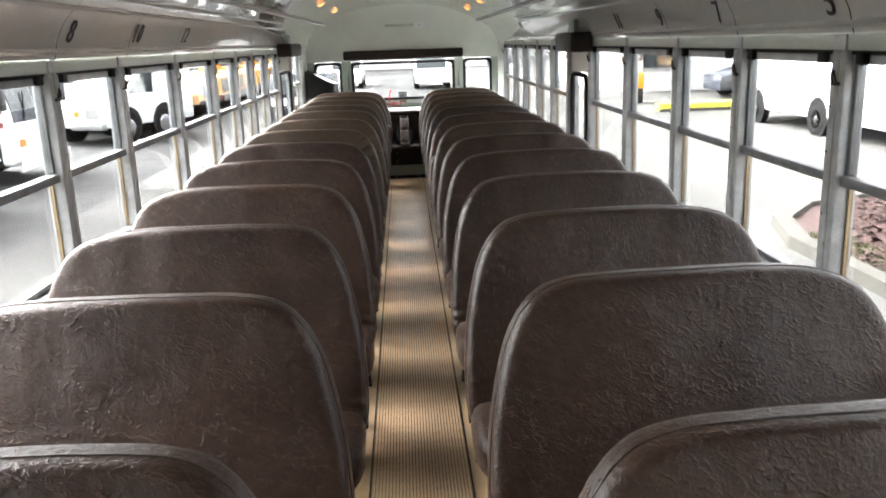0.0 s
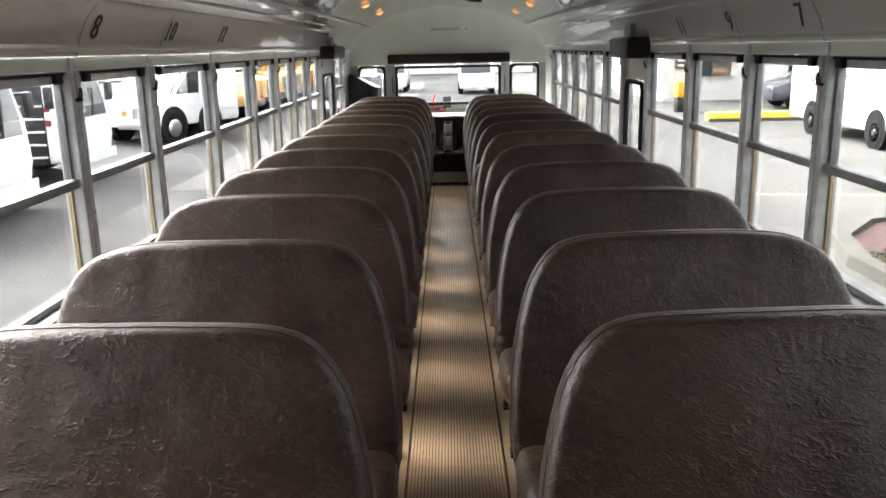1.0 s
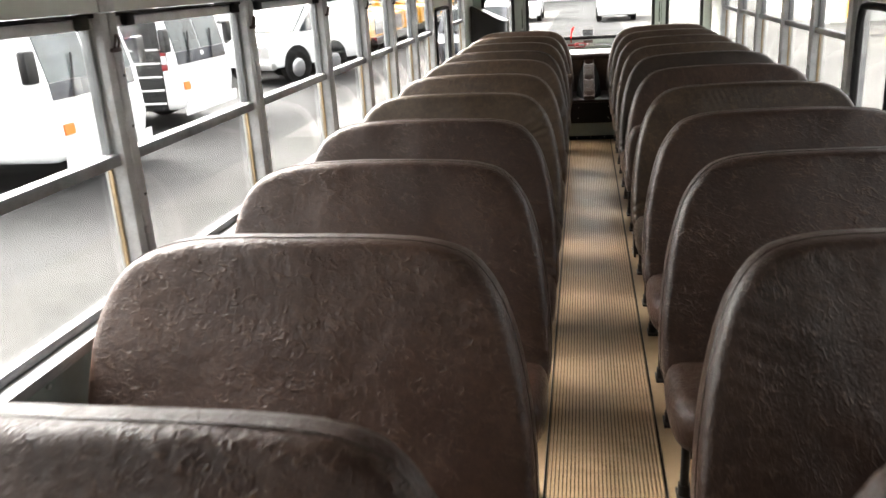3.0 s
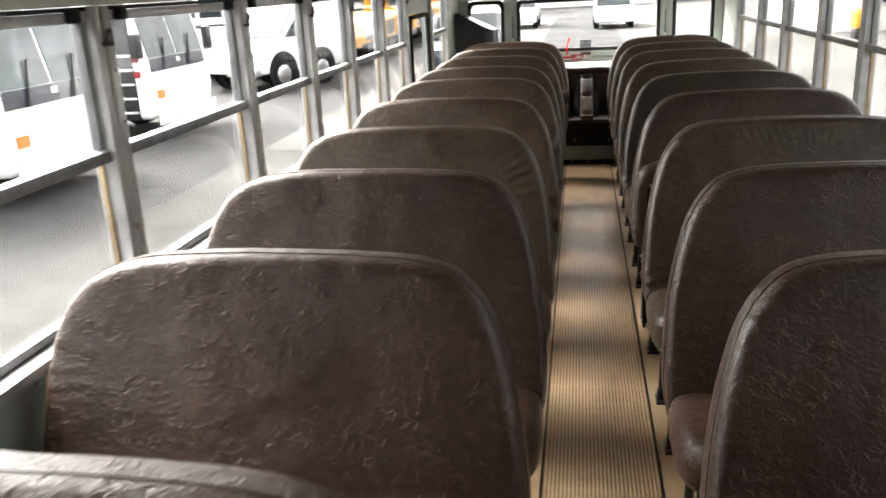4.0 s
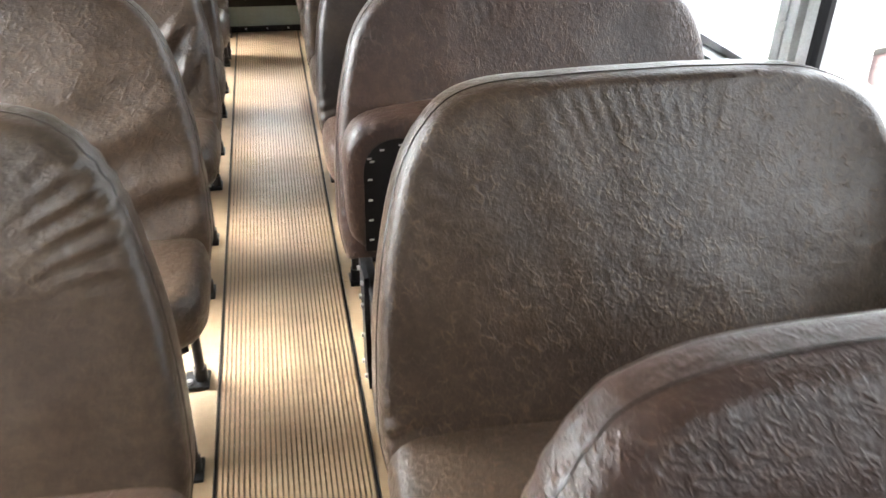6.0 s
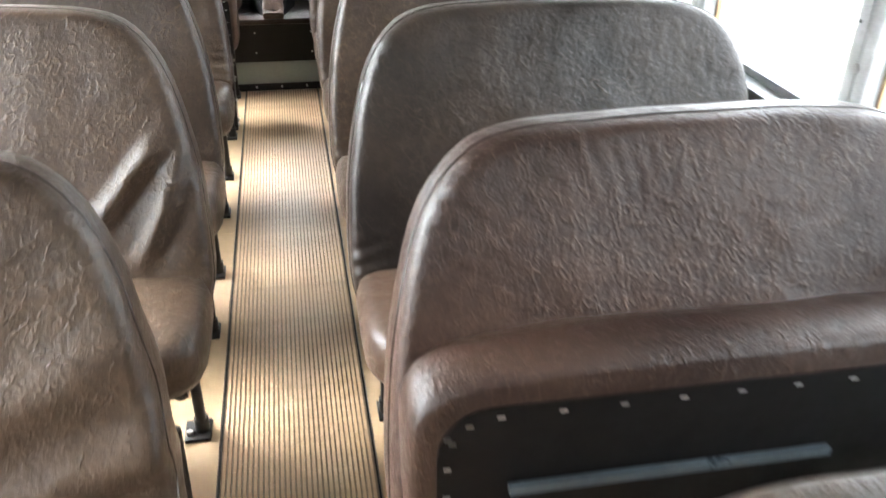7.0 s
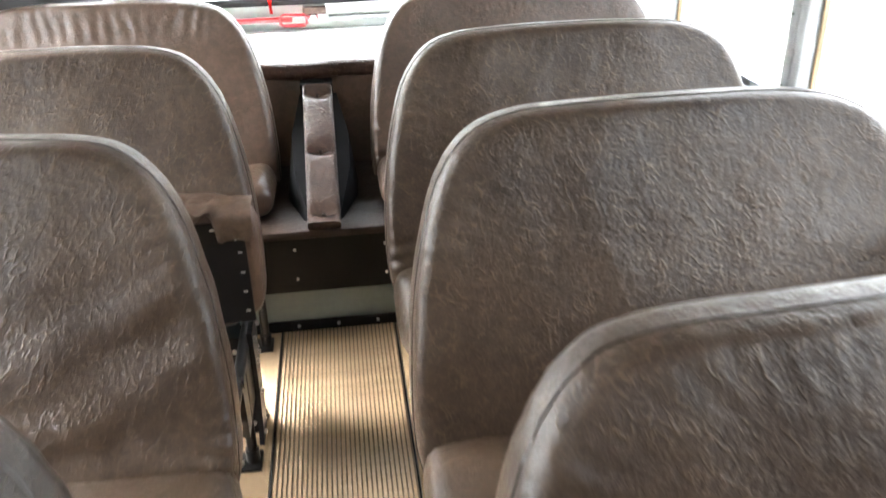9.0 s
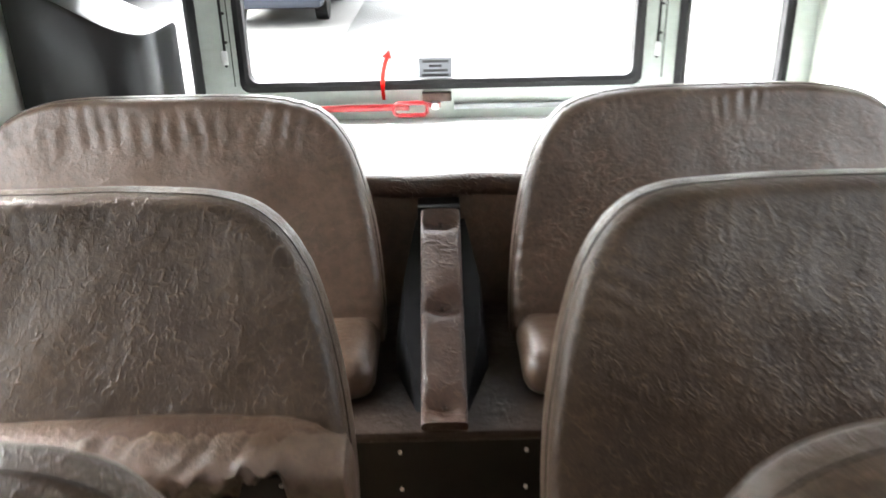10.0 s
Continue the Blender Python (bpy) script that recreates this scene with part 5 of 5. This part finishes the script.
for i in range(7):
    a = i * 0.9
    rod(bm, (6.10, 9.35, GROUND + 0.08), (6.10 + 0.13 * math.cos(a), 9.35 + 0.13 * math.sin(a), GROUND + 0.26 + 0.02 * (i % 3)), 0.006, 5, 0.003)
part("stems", bm, BARK, shrub, "thin woody stems")
for name, count, mat, size, label in (("foliage", 420, LEAF, 0.028, "small green leaves"), ("flowers", 60, STICKER, 0.016, "pale flowers")):
    bm = bmesh.new()
    for i in range(count):
        u, w, q = random.uniform(-0.5, 1), random.uniform(0, 6.3), random.uniform(0.5, 1.0) ** 0.5
        c = Vector((6.10 + 0.21 * q * (1 - u * u) ** 0.5 * math.cos(w), 9.35 + 0.21 * q * (1 - u * u) ** 0.5 * math.sin(w), GROUND + 0.21 + 0.13 * q * u))
        m = Matrix.Translation(c) @ Euler((random.uniform(-1, 1), random.uniform(-1, 1), w)).to_matrix().to_4x4()
        bm.faces.new([bm.verts.new(m @ Vector(v)) for v in ((-size, 0, 0), (0, -size * 0.5, 0.004), (size, 0, 0), (0, size * 0.5, 0.004))])
    part(name, bm, mat, shrub, label, smooth=False)
apron = structure("yellow_kerb", "low kerb painted bright yellow", "kerb")
part("kerb", boxed(8.0, 15.0, 26.4, 26.9, GROUND, GROUND + 0.26, bevel=0.03), YELLOW, apron)
part("kerb_face", boxed(7.95, 15.0, 26.3, 26.39, GROUND, GROUND + 0.10), CONCRETE, apron, smooth=False)
for x0, y0, x1, y1 in ((4.7, 14.0, 8.8, 13.4),):
    bm = bmesh.new()
    d = Vector((x1 - x0, y1 - y0, 0)).normalized()
    nrm = Vector((-d.y, d.x, 0)) * 0.05
    a, b = Vector((x0, y0, GROUND + 0.009)), Vector((x1, y1, GROUND + 0.009))
    bm.faces.new([bm.verts.new(p) for p in (a - nrm, b - nrm, b + nrm, a + nrm)])
    tagged(mesh_ob("parking_line", bm, material("faded_yellow_line", (0.55, 0.48, 0.25), 0.7, spots=0.5, spot_scale=4), smooth=False), "faded yellow parking line on the asphalt", "road marking", kind="structure")


def building(x0, x1, y0, y1, h, label, mat=BUILDING):
    ob = thing("building", label, "building")
    g = GROUND
    part("wall", boxed(x0, x1, y0, y1, g, g + h), mat, ob, smooth=False)
    part("roof", boxed(x0 - 0.3, x1 + 0.3, y0 - 0.3, y1 + 0.3, g + h + 0.001, g + h + 0.35), ROOF_GREY, ob, "grey flat roof edge", smooth=False)
    n = int((x1 - x0) / 4)
    for i in range(n):
        a = x0 + 1.2 + i * 4
        w = part("window", boxed(a, a + 1.6, y0 - 0.05, y0 + 0.02, g + 1.0, g + 2.3), DARK_GLASS, ob, smooth=False)
        part("sill", boxed(a - 0.1, a + 1.7, y0 - 0.12, y0 - 0.051, g + 0.9, g + 1.0), RIM, w, smooth=False)


building(-22.0, 8.0, 80.0, 92.0, 4.5, "low pale building far behind the bus")
building(9.0, 30.0, 36.0, 50.0, 5.0, "long low white building behind the yard")


def small_car(x, y, turn, mat, label):
    ob = thing("car", label, "car", "parked cars")
    g = GROUND
    prof = [(0.0, 0.3), (0.0, 0.85), (-1.1, 1.0), (-1.75, 1.62), (-3.9, 1.66), (-4.5, 1.0), (-4.6, 0.3)]
    bm = bmesh.new()
    loft(bm, [[(px, py, g + pz) for px, pz in prof] for py in (-0.9, 0.9)])
    bmesh.ops.bevel(bm, geom=bm.edges[:], offset=0.08, segments=2, affect="EDGES", profile=0.5)
    part("body", bm, mat, ob, angle=0.6)
    for s in (-1, 1):
        bm = bmesh.new()
        q = [(-1.35, s * 0.905, g + 1.05), (-4.2, s * 0.905, g + 1.05), (-3.85, s * 0.905, g + 1.55), (-1.85, s * 0.905, g + 1.52)]
        loft(bm, [[(a, b - s * 0.02, c) for a, b, c in q], q])
        part("side_window", bm, DARK_GLASS, ob, smooth=False)
        for px in (-0.85, -3.7):
            bm = bmesh.new()
            rod(bm, (px, s * 0.70, g + 0.33), (px, s * 0.93, g + 0.33), 0.33, 20)
            part("tyre", bm, TYRE, ob)
    bm = bmesh.new()
    q = [(-1.13, -0.8, g + 1.03), (-1.13, 0.8, g + 1.03), (-1.72, 0.75, g + 1.58), (-1.72, -0.75, g + 1.58)]
    loft(bm, [[(a + 0.025, b, c + 0.03) for a, b, c in q], [(a - 0.05, b, c - 0.03) for a, b, c in q]])
    part("windscreen", bm, DARK_GLASS, ob, smooth=False)
    return flip(ob, pose(x, y, 0, 0, 0, turn))


storage_bin = thing("storage_bin", "square bin with an orange upper half and a black base", "bin")
part("base", boxed(8.05, 8.55, 30.2, 30.7, GROUND, GROUND + 0.52, bevel=0.02), BLACK_STEEL, storage_bin)
part("top", boxed(8.03, 8.57, 30.18, 30.72, GROUND + 0.521, GROUND + 1.06, bevel=0.03), BUS_YELLOW, storage_bin, "orange upper half")
wall_sign = thing("wall_sign", "blue sign panel with pale bars on the white building", "sign")
part("panel", boxed(9.45, 10.15, 35.92, 35.945, 0.36, 1.08), DARK_BODY, wall_sign, smooth=False)
for k in range(3):
    part("bar", boxed(9.53 + 0.03 * k, 10.05, 35.912, 35.919, 0.88 - 0.2 * k, 0.96 - 0.2 * k), STICKER, wall_sign, "pale bar", smooth=False)
small_car(11.5, 31.5, 180, DARK_BODY, "dark blue van parked before the white building")
small_car(1.5, 44, -90, WHITE_BODY, "white pickup seen from the front")
small_car(-3.0, 23.7, -90, DARK_BODY, "dark blue car parked behind the bus")
small_car(-3.2, 47.0, -90, WHITE_BODY, "white car far behind the bus")


def tree(x, y, h, seed):
    rnd = random.Random(seed)
    ob = thing("tree", "distant leafy green tree behind the yard", "tree", "trees behind the yard")
    bm = bmesh.new()
    rod(bm, (x, y, GROUND), (x, y, GROUND + h * 0.6), 0.28, 8, 0.10)
    for i in range(6):
        a = rnd.uniform(0, 6.3)
        z = GROUND + h * rnd.uniform(0.3, 0.55)
        rod(bm, (x, y, z), (x + math.cos(a) * h * 0.22, y + math.sin(a) * h * 0.22, z + h * 0.2), 0.10, 6, 0.03)
    part("trunk", bm, BARK, ob)
    bm = bmesh.new()
    for i in range(900):
        u, w = rnd.uniform(-1, 1), rnd.uniform(0, 6.3)
        rr = rnd.uniform(0.35, 1.0) ** 0.5
        lump = 1 + 0.35 * noise.noise(Vector((math.cos(w) * 2, math.sin(w) * 2, u * 2 + seed)))
        c = Vector((x + math.cos(w) * (1 - u * u) ** 0.5 * h * 0.33 * rr * lump, y + math.sin(w) * (1 - u * u) ** 0.5 * h * 0.33 * rr * lump, GROUND + h * 0.62 + u * h * 0.38 * rr * lump))
        s = rnd.uniform(0.15, 0.42)
        m = Matrix.Translation(c) @ Euler((rnd.uniform(0, 6), rnd.uniform(0, 6), rnd.uniform(0, 6))).to_matrix().to_4x4()
        bm.faces.new([bm.verts.new(m @ Vector(p)) for p in ((-s, -s, 0), (s, -s * 0.6, 0.1 * s), (s * 0.8, s, 0), (-s * 0.7, s * 0.8, 0.1 * s))])
    part("crown", bm, LEAF, ob, smooth=False)


for i, (x, y, h) in enumerate(((-16, 96, 9), (-9, 100, 10), (-3, 98, 8.5), (3, 104, 10), (8, 97, 9), (15, 101, 10.5), (-24, 98, 10), (-32, 90, 9), (22, 96, 9))):
    tree(x, y, h, i)
